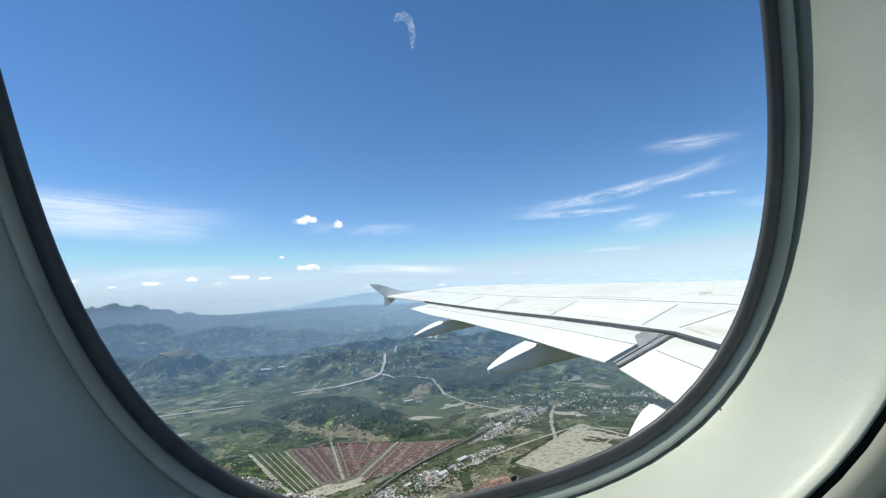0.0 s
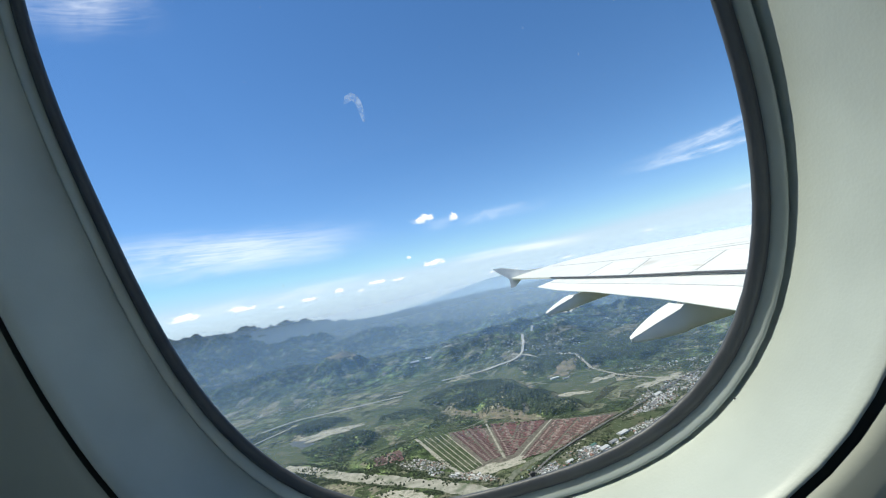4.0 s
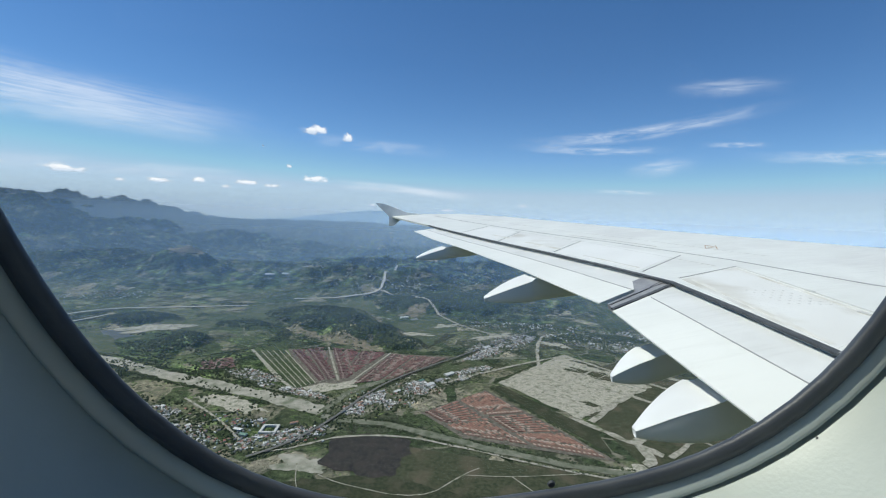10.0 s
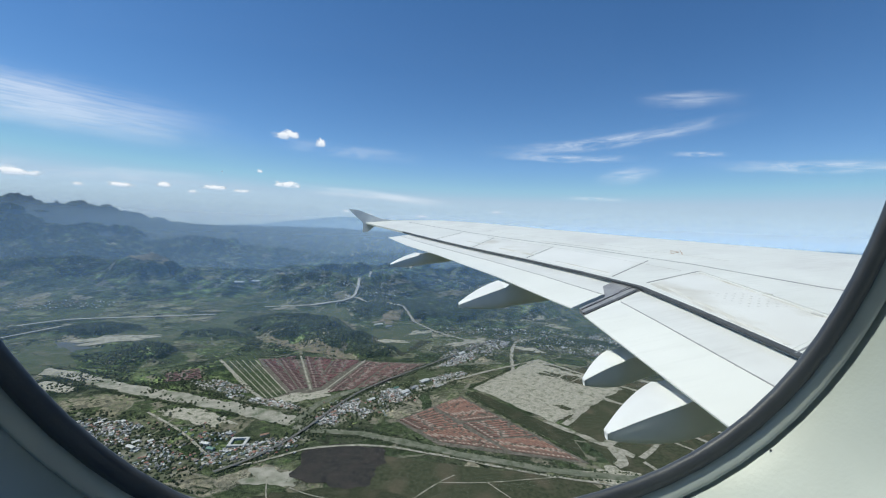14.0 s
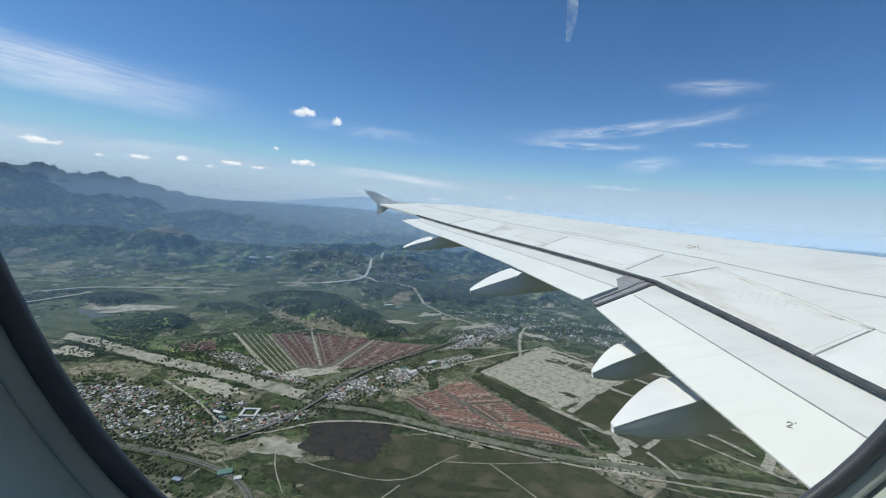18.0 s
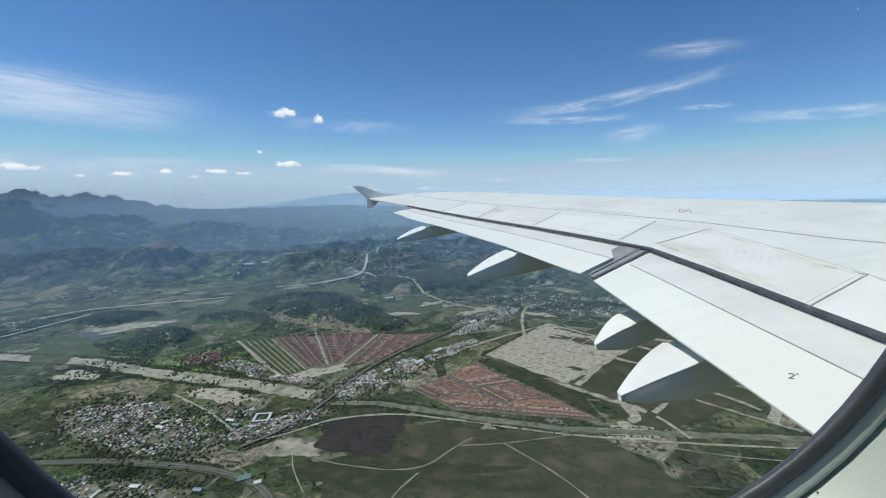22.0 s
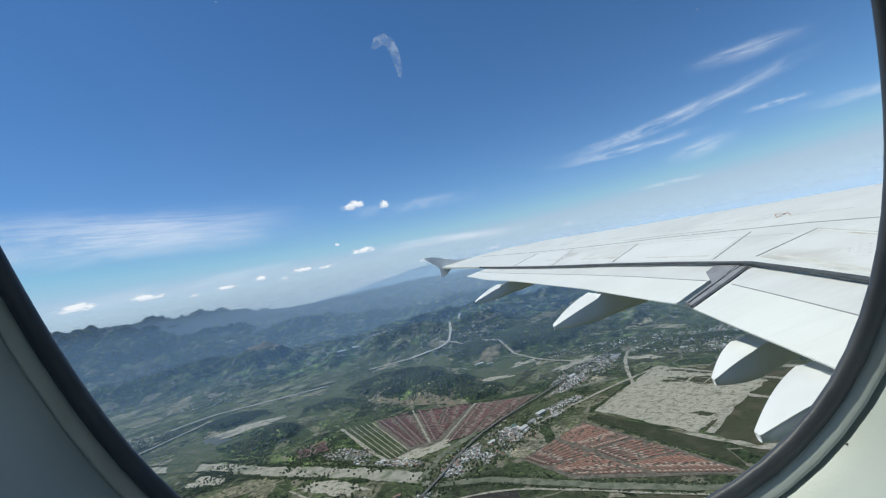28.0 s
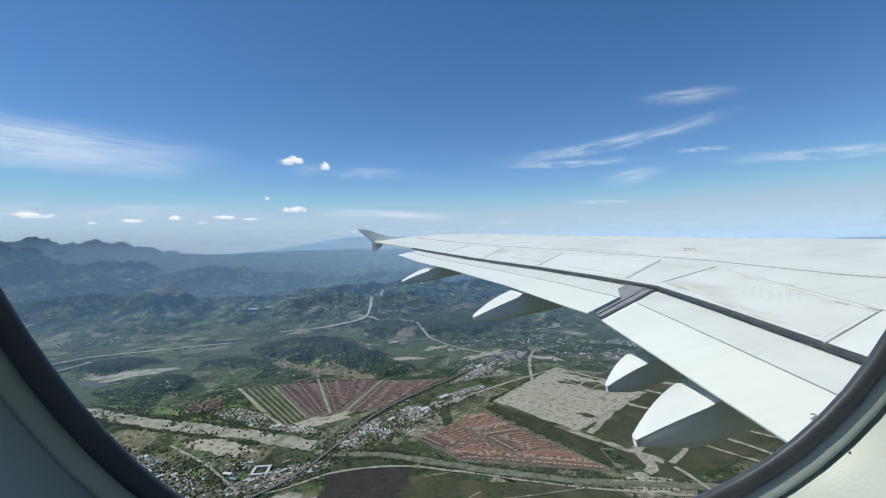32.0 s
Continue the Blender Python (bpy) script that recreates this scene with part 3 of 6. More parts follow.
def height(x, y):
    d = np.hypot(x, y) + 1e-6
    m = hilly(x, y)
    crag = 1 - 2 * np.abs(wave(x / 1700, y / 1700, 1, 6) - 0.5) * 1.9
    fold = 1 - 2 * np.abs(wave(x / 760, y / 760, 15, 5) - 0.5)
    z = m * (75 * fold * fold + 230 * np.maximum(0, crag) ** 1.6 + 60 * wave(x / 500, y / 500, 3, 5) + 160 * wave(x / 4200, y / 4200, 2, 3)) - m * 90
    z = z + step(7500, 14000, d) * (420 * wave(x / 5200, y / 5200, 7, 6) ** 1.5 - 60)
    # the long mountain range that climbs away on one side, with its spurs
    az = np.degrees(np.arctan2(x, y))
    rise = np.interp(az, [q[0] for q in RANGE], [q[1] for q in RANGE])
    crest = np.maximum(0, 1000 + 13500 * np.tan(np.radians(rise)) - 330)
    spur = 1 - 4 * np.abs(wave(x / 1900, y / 1900, 71, 6) - 0.5)
    lift = step(6500, 13500, d) * step(26000, 14500, d)
    z = z + lift * crest * (0.72 + 0.28 * np.maximum(spur, 0.0)) + step(8400, 10800, d) * step(15500, 12500, d) * (95 + 0.18 * crest) * np.maximum(0, 1 - 4 * np.abs(wave(x / 1250, y / 1250, 73, 6) - 0.5)) ** 1.6
    z = z - d * d / 8.0e6 * (d > 5000) + 3.1 * (d > 5000)
    for cx, cy, rx, ry, h in KNOLLS:
        z = z + h * dome(x, y, cx, cy, rx * 1.1, ry * 1.1) ** 0.8 * (0.6 + 0.8 * wave(x / 220, y / 220, 9, 4))
    return z


def forest(x, y):
    """How wooded the land is: 0 fields, 1 trees."""
    f = 0.17 + 0.9 * (wave(x / 900, y / 900, 21, 5) - 0.5) * 2 + 0.46 * hilly(x, y)
    for cx, cy, rx, ry, h in KNOLLS:
        f = f + 1.2 * np.minimum(1, 3 * dome(x, y, cx, cy, rx, ry))
    f = f - 0.9 * dome(x, y, 1300, 2000, 1500, 1100) - 0.8 * dome(x, y, 300, 1500, 1300, 420)
    return np.clip(f, 0, 1)


def mapped(me, x, y):
    """Plan coordinates in kilometres as the mesh's UV map."""
    uv = me.uv_layers.new(name="plan")
    idx = np.empty(len(me.loops), np.int32)
    me.loops.foreach_get("vertex_index", idx)
    uv.data.foreach_set("uv", np.stack([x[idx], y[idx]], 1).ravel() / 1000)


def ground_material():
    m = bpy.data.materials.new("farmland_and_forest")
    m.use_nodes = True
    n, l = m.node_tree.nodes, m.node_tree.links
    b = n["Principled BSDF"]
    b.inputs["Roughness"].default_value = 0.95
    b.inputs["Specular IOR Level"].default_value = 0.1
    uv = n.new("ShaderNodeUVMap")
    uv.uv_map = "plan"
    at = n.new("ShaderNodeAttribute")
    at.attribute_name = "forest"

    def noise_node(scale, detail=5):
        k = n.new("ShaderNodeTexNoise")
        k.inputs["Scale"].default_value, k.inputs["Detail"].default_value = scale, detail
        k.inputs["Roughness"].default_value = 0.62
        l.new(uv.outputs[0], k.inputs["Vector"])
        return k

    def ramp_node(src, stops):
        r = n.new("ShaderNodeValToRGB")
        while len(r.color_ramp.elements) < len(stops):
            r.color_ramp.elements.new(0.5)
        for e, (p, c) in zip(r.color_ramp.elements, stops):
            e.position, e.color = p, (*c, 1)
        l.new(src, r.inputs[0])
        return r

    def mixed(fac, a, c, kind="MIX"):
        k = n.new("ShaderNodeMixRGB")
        k.blend_type = kind
        l.new(fac, k.inputs[0]) if hasattr(fac, "links") else setattr(k.inputs[0], "default_value", fac)
        l.new(a, k.inputs[1]), l.new(c, k.inputs[2])
        return k.outputs[0]

    # field parcels, each with its own crop or fallow
    warp = noise_node(2.2, 3)
    wv = n.new("ShaderNodeMixRGB")
    wv.inputs[0].default_value = 0.12
    l.new(uv.outputs[0], wv.inputs[1]), l.new(warp.outputs["Color"], wv.inputs[2])
    vo = n.new("ShaderNodeTexVoronoi")
    vo.inputs["Scale"].default_value = 5.5
    l.new(wv.outputs[0], vo.inputs["Vector"])
    sep = n.new("ShaderNodeSeparateColor")
    l.new(vo.outputs["Color"], sep.inputs[0])
    crop = ramp_node(sep.outputs[0], [(0.0, (0.042, 0.060, 0.034)), (0.35, (0.070, 0.092, 0.050)), (0.6, (0.064, 0.074, 0.050)), (0.8, (0.112, 0.128, 0.078)), (0.93, (0.185, 0.178, 0.132)), (1.0, (0.25, 0.235, 0.185))])
    crop.color_ramp.interpolation = "EASE"
    fine = noise_node(38, 6)
    tone = ramp_node(fine.outputs["Fac"], [(0.34, (0.50, 0.52, 0.55)), (0.66, (1.5, 1.48, 1.42))])
    vo2 = n.new("ShaderNodeTexVoronoi")
    vo2.inputs["Scale"].default_value = 19
    l.new(wv.outputs[0], vo2.inputs["Vector"])
    sep2 = n.new("ShaderNodeSeparateColor")
    l.new(vo2.outputs["Color"], sep2.inputs[0])
    strip = ramp_node(sep2.outputs[1], [(0.0, (0.70, 0.72, 0.70)), (1.0, (1.28, 1.24, 1.18))])
    crop_out = mixed(1.0, crop.outputs[0], strip.outputs[0], "MULTIPLY")
    crops = mixed(1.0, crop_out, tone.outputs[0], "MULTIPLY")
    # woods
    wn_ = noise_node(55, 8)
    wood = ramp_node(wn_.outputs["Fac"], [(0.30, (0.008, 0.016, 0.009)), (0.46, (0.020, 0.034, 0.016)), (0.58, (0.040, 0.057, 0.026)), (0.74, (0.085, 0.102, 0.050))])
    big = noise_node(6.5, 8)
    shade = ramp_node(big.outputs["Fac"], [(0.38, (0.42, 0.47, 0.54)), (0.48, (0.92, 0.95, 1.0)), (0.55, (1.9, 1.8, 1.7)), (0.64, (4.6, 4.1, 3.6))])
    wood_out = mixed(1.0, wood.outputs[0], shade.outputs[0], "MULTIPLY")
    vast = noise_node(1.15, 6)
    vs = ramp_node(vast.outputs["Fac"], [(0.38, (0.48, 0.54, 0.60)), (0.50, (1.0, 1.0, 1.0)), (0.61, (2.3, 2.2, 2.05))])
    wood_out = mixed(1.0, wood_out, vs.outputs[0], "MULTIPLY")
    lea = noise_node(2.9, 9)
    lm = n.new("ShaderNodeMapRange")
    lm.inputs[1].default_value, lm.inputs[2].default_value, lm.inputs[4].default_value = 0.545, 0.585, 0.85
    l.new(lea.outputs["Fac"], lm.inputs[0])
    lit = n.new("ShaderNodeMixRGB")
    lit.blend_type = "MULTIPLY"
    lit.inputs[0].default_value, lit.inputs[2].default_value = 1.0, (1.9, 1.8, 1.7, 1)
    l.new(crops, lit.inputs[1])
    wood_out = mixed(lm.outputs[0], wood_out, lit.outputs[0])
    # forest edge broken by fine noise
    brk = noise_node(9, 7)
    add = n.new("ShaderNodeMath")
    add.operation = "ADD"
    l.new(at.outputs["Fac"], add.inputs[0]), l.new(brk.outputs["Fac"], add.inputs[1])
    mr = n.new("ShaderNodeMapRange")
    mr.inputs[1].default_value, mr.inputs[2].default_value = 0.86, 1.0
    l.new(add.outputs[0], mr.inputs[0])
    both = mixed(mr.outputs[0], crops, wood_out)
    # hedgerows along small parcels, and loose clumps of trees
    hd = n.new("ShaderNodeTexVoronoi")
    hd.feature = "DISTANCE_TO_EDGE"
    hd.inputs["Scale"].default_value = 13
    l.new(wv.outputs[0], hd.inputs["Vector"])
    hm = n.new("ShaderNodeMapRange")
    hm.inputs[1].default_value, hm.inputs[2].default_value = 0.075, 0.03
    l.new(hd.outputs["Distance"], hm.inputs[0])
    hb = noise_node(22, 6)
    hn = n.new("ShaderNodeMapRange")
    hn.inputs[1].default_value, hn.inputs[2].default_value = 0.47, 0.54
    l.new(hb.outputs["Fac"], hn.inputs[0])
    hx = n.new("ShaderNodeMath")
    hx.operation = "MULTIPLY"
    l.new(hm.outputs[0], hx.inputs[0]), l.new(hn.outputs[0], hx.inputs[1])
    both = mixed(hx.outputs[0], both, wood_out)
    cb = noise_node(30, 8)
    cn = n.new("ShaderNodeMapRange")
    cn.inputs[1].default_value, cn.inputs[2].default_value, cn.inputs[4].default_value = 0.57, 0.62, 0.9
    l.new(cb.outputs["Fac"], cn.inputs[0])
    both = mixed(cn.outputs[0], both, wood_out)
    # scattered clearings and bare soil
    cl = noise_node(7.5, 9)
    bare_f = n.new("ShaderNodeMapRange")
    bare_f.inputs[1].default_value, bare_f.inputs[2].default_value = 0.585, 0.645
    l.new(cl.outputs["Fac"], bare_f.inputs[0])
    soil = n.new("ShaderNodeRGB")
    soil.outputs[0].default_value = (0.21, 0.195, 0.145, 1)
    out = mixed(bare_f.outputs[0], both, soil.outputs[0])
    # pale farm tracks and bunds along parcel borders
    ed = n.new("ShaderNodeTexVoronoi")
    ed.feature = "DISTANCE_TO_EDGE"
    ed.inputs["Scale"].default_value = 5.5
    l.new(wv.outputs[0], ed.inputs["Vector"])
    em = n.new("ShaderNodeMapRange")
    em.inputs[1].default_value, em.inputs[2].default_value, em.inputs[4].default_value = 0.030, 0.014, 0.75
    l.new(ed.outputs["Distance"], em.inputs[0])
    pick = noise_node(1.7, 4)
    pm = n.new("ShaderNodeMapRange")
    pm.inputs[1].default_value, pm.inputs[2].default_value = 0.50, 0.60
    l.new(pick.outputs["Fac"], pm.inputs[0])
    tk = n.new("ShaderNodeMath")
    tk.operation = "MULTIPLY"
    l.new(em.outputs[0], tk.inputs[0]), l.new(pm.outputs[0], tk.inputs[1])
    path = n.new("ShaderNodeRGB")
    path.outputs[0].default_value = (0.27, 0.25, 0.20, 1)
    out = mixed(tk.outputs[0], out, path.outputs[0])
    # farmsteads: pale specks in loose groups
    sp1 = n.new("ShaderNodeTexVoronoi")
    sp1.inputs["Scale"].default_value = 26
    l.new(uv.outputs[0], sp1.inputs["Vector"])
    near = n.new("ShaderNodeMapRange")
    near.inputs[1].default_value, near.inputs[2].default_value = 0.22, 0.16
    l.new(sp1.outputs["Distance"], near.inputs[0])
    grp = noise_node(3.1, 6)
    gm = n.new("ShaderNodeMapRange")
    gm.inputs[1].default_value, gm.inputs[2].default_value = 0.50, 0.54
    l.new(grp.outputs["Fac"], gm.inputs[0])
    both2 = n.new("ShaderNodeMath")
    both2.operation = "MULTIPLY"
    l.new(near.outputs[0], both2.inputs[0]), l.new(gm.outputs[0], both2.inputs[1])
    roof = n.new("ShaderNodeRGB")
    roof.outputs[0].default_value = (0.50, 0.50, 0.47, 1)
    at3, hill = n.new("ShaderNodeAttribute"), n.new("ShaderNodeMath")
    at3.attribute_name = "relief"
    hill.operation = "MULTIPLY"
    l.new(both2.outputs[0], hill.inputs[0]), l.new(at3.outputs["Fac"], hill.inputs[1])
    out = mixed(hill.outputs[0], out, roof.outputs[0])
    l.new(out, b.inputs["Base Color"])
    bp = n.new("ShaderNodeBump")
    bp.inputs["Strength"].default_value, bp.inputs["Distance"].default_value = 1.0, 12.0
    l.new(wn_.outputs["Fac"], bp.inputs["Height"])
    fold, at2, b2 = noise_node(4.2, 7), n.new("ShaderNodeAttribute"), n.new("ShaderNodeBump")
    at2.attribute_name = "relief"
    b2.inputs["Distance"].default_value = 190.0
    l.new(at2.outputs["Fac"], b2.inputs["Strength"]), l.new(fold.outputs["Fac"], b2.inputs["Height"])
    l.new(b2.outputs[0], bp.inputs["Normal"])
    l.new(bp.outputs[0], b.inputs["Normal"])
    return m


def build_ground():
    az = np.radians(np.concatenate([np.arange(-72, 72.01, 0.3), np.arange(76, 287, 5.0)]))
    d = np.concatenate([np.linspace(0.5, 1000, 10), np.geomspace(1000, 7000, 190)[1:], np.geomspace(7000, 45000, 190)[1:]])
    D, A = np.meshgrid(d, az, indexing="ij")
    x, y = (D * np.sin(A)).ravel(), (D * np.cos(A)).ravel()
    z = height(x, y)
    w = lie(np.stack([x, y, z], 1))
    nr, nc = D.shape
    i, j = np.meshgrid(np.arange(nr - 1), np.arange(nc), indexing="ij")
    k = (j + 1) % nc
    f = np.stack([i * nc + j, i * nc + k, (i + 1) * nc + k, (i + 1) * nc + j], -1).reshape(-1, 4)
    me = mesh_from("ground", w.tolist(), f.tolist(), True)
    mapped(me, x, y)
    e = 12 + np.hypot(x, y) * 0.006
    nx, ny = (height(x - e, y) - height(x + e, y)) / (2 * e), (height(x, y - e) - height(x, y + e)) / (2 * e)
    nm = np.stack([nx * 3.4, ny * 3.4, np.ones_like(nx)], 1)
    nm /= np.linalg.norm(nm, axis=1)[:, None]
    me.normals_split_custom_set_from_vertices(nm.tolist())
    hl = me.attributes.new("relief", "FLOAT", "POINT")
    hl.data.foreach_set("value", np.clip(hilly(x, y) + 0.05, 0, 1).astype(np.float32))
    a = me.attributes.new("forest", "FLOAT", "POINT")
    a.data.foreach_set("value", forest(x, y).astype(np.float32))
    me.materials.append(ground_material())
    tagged(new("ground", me), "green river plain with fields running into hazy wooded hills", "land", kind="structure")


build_ground()


# far ranges on the skyline, distance haze put in as a pale glow
def ridge(name, outline, foot, r, tint, seed, rough, label):
    """A mountain skyline: bearing and rise in degrees at a few places, broken up finely between them."""
    m = bpy.data.materials.new("haze_glow_" + name)
    m.use_nodes = True
    b = m.node_tree.nodes["Principled BSDF"]
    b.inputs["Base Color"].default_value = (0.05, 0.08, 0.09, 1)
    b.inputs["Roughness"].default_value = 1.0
    # emitted tint stands in for haze over the dark slopes
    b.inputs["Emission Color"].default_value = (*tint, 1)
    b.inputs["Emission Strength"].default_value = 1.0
    az = np.linspace(outline[0][0], outline[-1][0], 260)
    top = np.interp(az, [q[0] for q in outline], [q[1] for q in outline])
    top = top + rough * (wave(az / 3.1 + 40, az * 0 + 1.7, seed, 6) - 0.5) * np.clip(top - foot, 0, 1)
    v, rows = [], 7
    for k in range(rows):
        f = k / (rows - 1)
        el = foot + (top - foot) * f
        w = r + 60 * f + 25 * (wave(az * 1.3, az * 0 + f * 4, seed + 5, 4) - 0.5)
        a, e = np.radians(az), np.radians(el)
        v.append(np.stack([w * np.sin(a) * np.cos(e), w * np.cos(a) * np.cos(e), w * np.sin(e)], 1))
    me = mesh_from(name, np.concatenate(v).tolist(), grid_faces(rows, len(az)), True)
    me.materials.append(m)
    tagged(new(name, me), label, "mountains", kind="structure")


ridge("backdrop_volcano", [(-22, -1.2), (-17, -0.95), (-12.5, -0.35), (-9, 0.15), (-6.2, 0.55), (-3.5, 0.55), (-1, 0.1), (4, -0.7), (9, -1.1)], -2.2, 4800, (0.20, 0.31, 0.43), 8, 0.22, "lone volcano on the skyline, its haze a pale blue glow")
ridge("backdrop_hills", [(2, -1.2), (10, -0.2), (17, 0.15), (25, 0.45), (29, 0.35), (34, -0.1), (45, -0.2), (60, -0.3), (75, -0.6)], -2.2, 4790, (0.48, 0.60, 0.71), 11, 0.35, "low hills on the skyline, their haze a pale blue glow")


# -------- things lying on the plain
def plain(name, c1, c2, scale, c3=None, scale2=None, rough=0.95):
    """Ground cover, by plan kilometres."""
    m = surface(name, c1, c2, scale, rough, 0, 0, "UV", 8, c3, scale2)
    m.node_tree.nodes["Principled BSDF"].inputs["Specular IOR Level"].default_value = 0.1
    return m


PALE = plain("graded_pale_soil", (0.42, 0.395, 0.33), (0.24, 0.23, 0.18), 120, (0.15, 0.16, 0.11), 34)
SAND = plain("river_sand", (0.33, 0.315, 0.265), (0.23, 0.225, 0.18), 26, (0.13, 0.145, 0.10), 12)
DIRT = plain("pale_dirt_road", (0.36, 0.34, 0.29), (0.22, 0.21, 0.165), 60, (0.12, 0.13, 0.085), 26)
TARMAC = plain("road_tarmac", (0.10, 0.10, 0.098), (0.15, 0.15, 0.14), 50)
CONCRETE = plain("concrete_road", (0.36, 0.355, 0.33), (0.29, 0.29, 0.265), 40)
BURNT = plain("burnt_field", (0.026, 0.025, 0.027), (0.044, 0.043, 0.037), 45, (0.046, 0.041, 0.038), 12)
SOIL = plain("reddish_bare_soil", (0.20, 0.165, 0.125), (0.13, 0.125, 0.085), 30, (0.10, 0.11, 0.065), 14)
DAMP = plain("damp_pasture", (0.046, 0.053, 0.031), (0.026, 0.033, 0.020), 70, (0.064, 0.062, 0.041), 14)
OLIVE = plain("rough_grass", (0.062, 0.066, 0.040), (0.032, 0.042, 0.024), 60, (0.088, 0.078, 0.054), 9)
GRASS = plain("green_grass", (0.056, 0.076, 0.036), (0.036, 0.052, 0.029), 34, (0.105, 0.108, 0.074), 9)
TOWN = plain("town_ground", (0.12, 0.125, 0.09), (0.055, 0.070, 0.036), 34, (0.24, 0.225, 0.18), 15)
ESTATE = plain("estate_ground", (0.085, 0.082, 0.068), (0.16, 0.14, 0.115), 40)
WEEDY = plain("weedy_river_bed", (0.15, 0.155, 0.118), (0.085, 0.100, 0.066), 34, (0.21, 0.205, 0.165), 12)
POND = surface("still_water", (0.045, 0.055, 0.052), (0.06, 0.07, 0.064), 9, 0.55, 0, 0, "UV")


def drape(name, corners, mat, lift, label, category, kind="structure", cell=45.0, ragged=0.0):
    """A patch over four corners of the plan."""
    a, b, c, d = [np.array(q, float) for q in corners]
    cell = min(cell, 16.0) if ragged else cell
    nu = max(2, int(max(np.linalg.norm(b - a), np.linalg.norm(c - d)) / cell))
    nv = max(2, int(max(np.linalg.norm(d - a), np.linalg.norm(c - b)) / cell))
    u, v = np.meshgrid(np.linspace(0, 1, nu + 1), np.linspace(0, 1, nv + 1), indexing="ij")
    u, v = u.ravel()[:, None], v.ravel()[:, None]
    p = (a * (1 - u) + b * u) * (1 - v) + (d * (1 - u) + c * u) * v
    if ragged:
        p = p + ragged * 2 * np.stack([wave(p[:, 0] / 70, p[:, 1] / 70, 31, 4) - 0.5, wave(p[:, 0] / 70, p[:, 1] / 70, 32, 4) - 0.5], 1)
    w = lie(np.column_stack([p, height(p[:, 0], p[:, 1]) + lift]))
    me = mesh_from(name, w.tolist(), grid_faces(nu + 1, nv + 1), True)
    mapped(me, p[:, 0], p[:, 1])
    me.materials.append(mat)
    return tagged(new(name, me), label, category, kind=kind)


def oval_patch(name, c, rx, ry, turn, mat, lift, label, category, ragged=0.25):
    th = np.linspace(0, 2 * np.pi, 49)[:-1]
    p = [np.array([[0.0, 0.0]])]
    for k in range(1, 7):
        r = k / 6 * (1 + ragged * 2 * (wave(np.cos(th) * 2 + c[0] / 97, np.sin(th) * 2, 5, 4) - 0.5))
        p.append(np.stack([rx * r * np.cos(th), ry * r * np.sin(th)], 1))
    p = np.concatenate(p)
    t = radians(turn)
    p = p @ np.array([[math.cos(t), math.sin(t)], [-math.sin(t), math.cos(t)]]) + np.array(c)
    f = [(0, 1 + (k + 1) % 48, 1 + k) for k in range(48)]
    f += [tuple(1 + q for q in face) for face in grid_faces(6, 48, True)]
    w = lie(np.column_stack([p, height(p[:, 0], p[:, 1]) + lift]))
    me = mesh_from(name, w.tolist(), f, True)
    mapped(me, p[:, 0], p[:, 1])
    me.materials.append(mat)
    return tagged(new(name, me), label, category, kind="structure")


def ribbon(name, pts, width, mat, lift, label, category, kind="structure", ragged=0.0, raise_by=0.0):
    """A road, track or river along a line of the plan, rounded off at its bends."""
    q = np.array(pts, float)
    for _ in range(2):
        q = np.concatenate([q[:1], np.stack([q[:-1] * 0.75 + q[1:] * 0.25, q[:-1] * 0.25 + q[1:] * 0.75], 1).reshape(-1, 2), q[-1:]])
    seg = np.linalg.norm(np.diff(q, axis=0), axis=1)
    s = np.concatenate([[0], np.cumsum(seg)])
    t = np.linspace(0, s[-1], max(3, int(s[-1] / (12 if ragged else 35))))
    c = np.stack([np.interp(t, s, q[:, 0]), np.interp(t, s, q[:, 1])], 1)
    d = np.gradient(c, axis=0)
    d /= np.linalg.norm(d, axis=1)[:, None]
    nrm = np.stack([-d[:, 1], d[:, 0]], 1)
    cols = []
    for k in (-1, -0.33, 0.33, 1):
        w = np.full(len(c), width / 2)
        if ragged and abs(k) == 1:
            w = w * (1 + 0.9 * ragged * 2 * (wave(t / 55, t * 0 + k * 5, 41, 4) - 0.5))
        cols.append(c + nrm * (w * k)[:, None])
    p = np.stack(cols, 1).reshape(-1, 2)
    w = lie(np.column_stack([p, height(p[:, 0], p[:, 1]) + lift + raise_by]))
    me = mesh_from(name, w.tolist(), grid_faces(len(c), 4), True)
    mapped(me, p[:, 0], p[:, 1])
    me.materials.append(mat)
    return tagged(new(name, me), label, category, kind=kind)


# fields round the estates
drape("field", [(-100, 1790), (830, 1530), (1000, 1150), (-300, 1250)], OLIVE, 1.0, "rough olive-green pasture beside the canal", "field", ragged=10)
oval_patch("field", (-150, 1690), 180, 150, -8, BURNT, 2.0, "dark burnt stubble field beside the river", "field", 0.5)
oval_patch("field", (60, 1400), 420, 90, -8, DAMP, 1.5, "dark damp stretch of rough pasture", "field", 0.9)
for pts in ([(-330, 1560), (-230, 1500), (60, 1410), (230, 1560), (300, 1600)], [(230, 1555), (420, 1540), (700, 1560)], [(-430, 1640), (-400, 1500), (-330, 1360)], [(420, 1540), (560, 1330), (620, 1180)], [(900, 1500), (1200, 1340), (1700, 1200)], [(60, 1410), (-40, 1300), (-60, 1180)]):
    ribbon("field_track", pts, 4.5, DIRT, 2.6 + 0.004 * (abs(pts[0][0]) % 91), "pale trodden track across rough pasture", "dirt track", ragged=0.95)
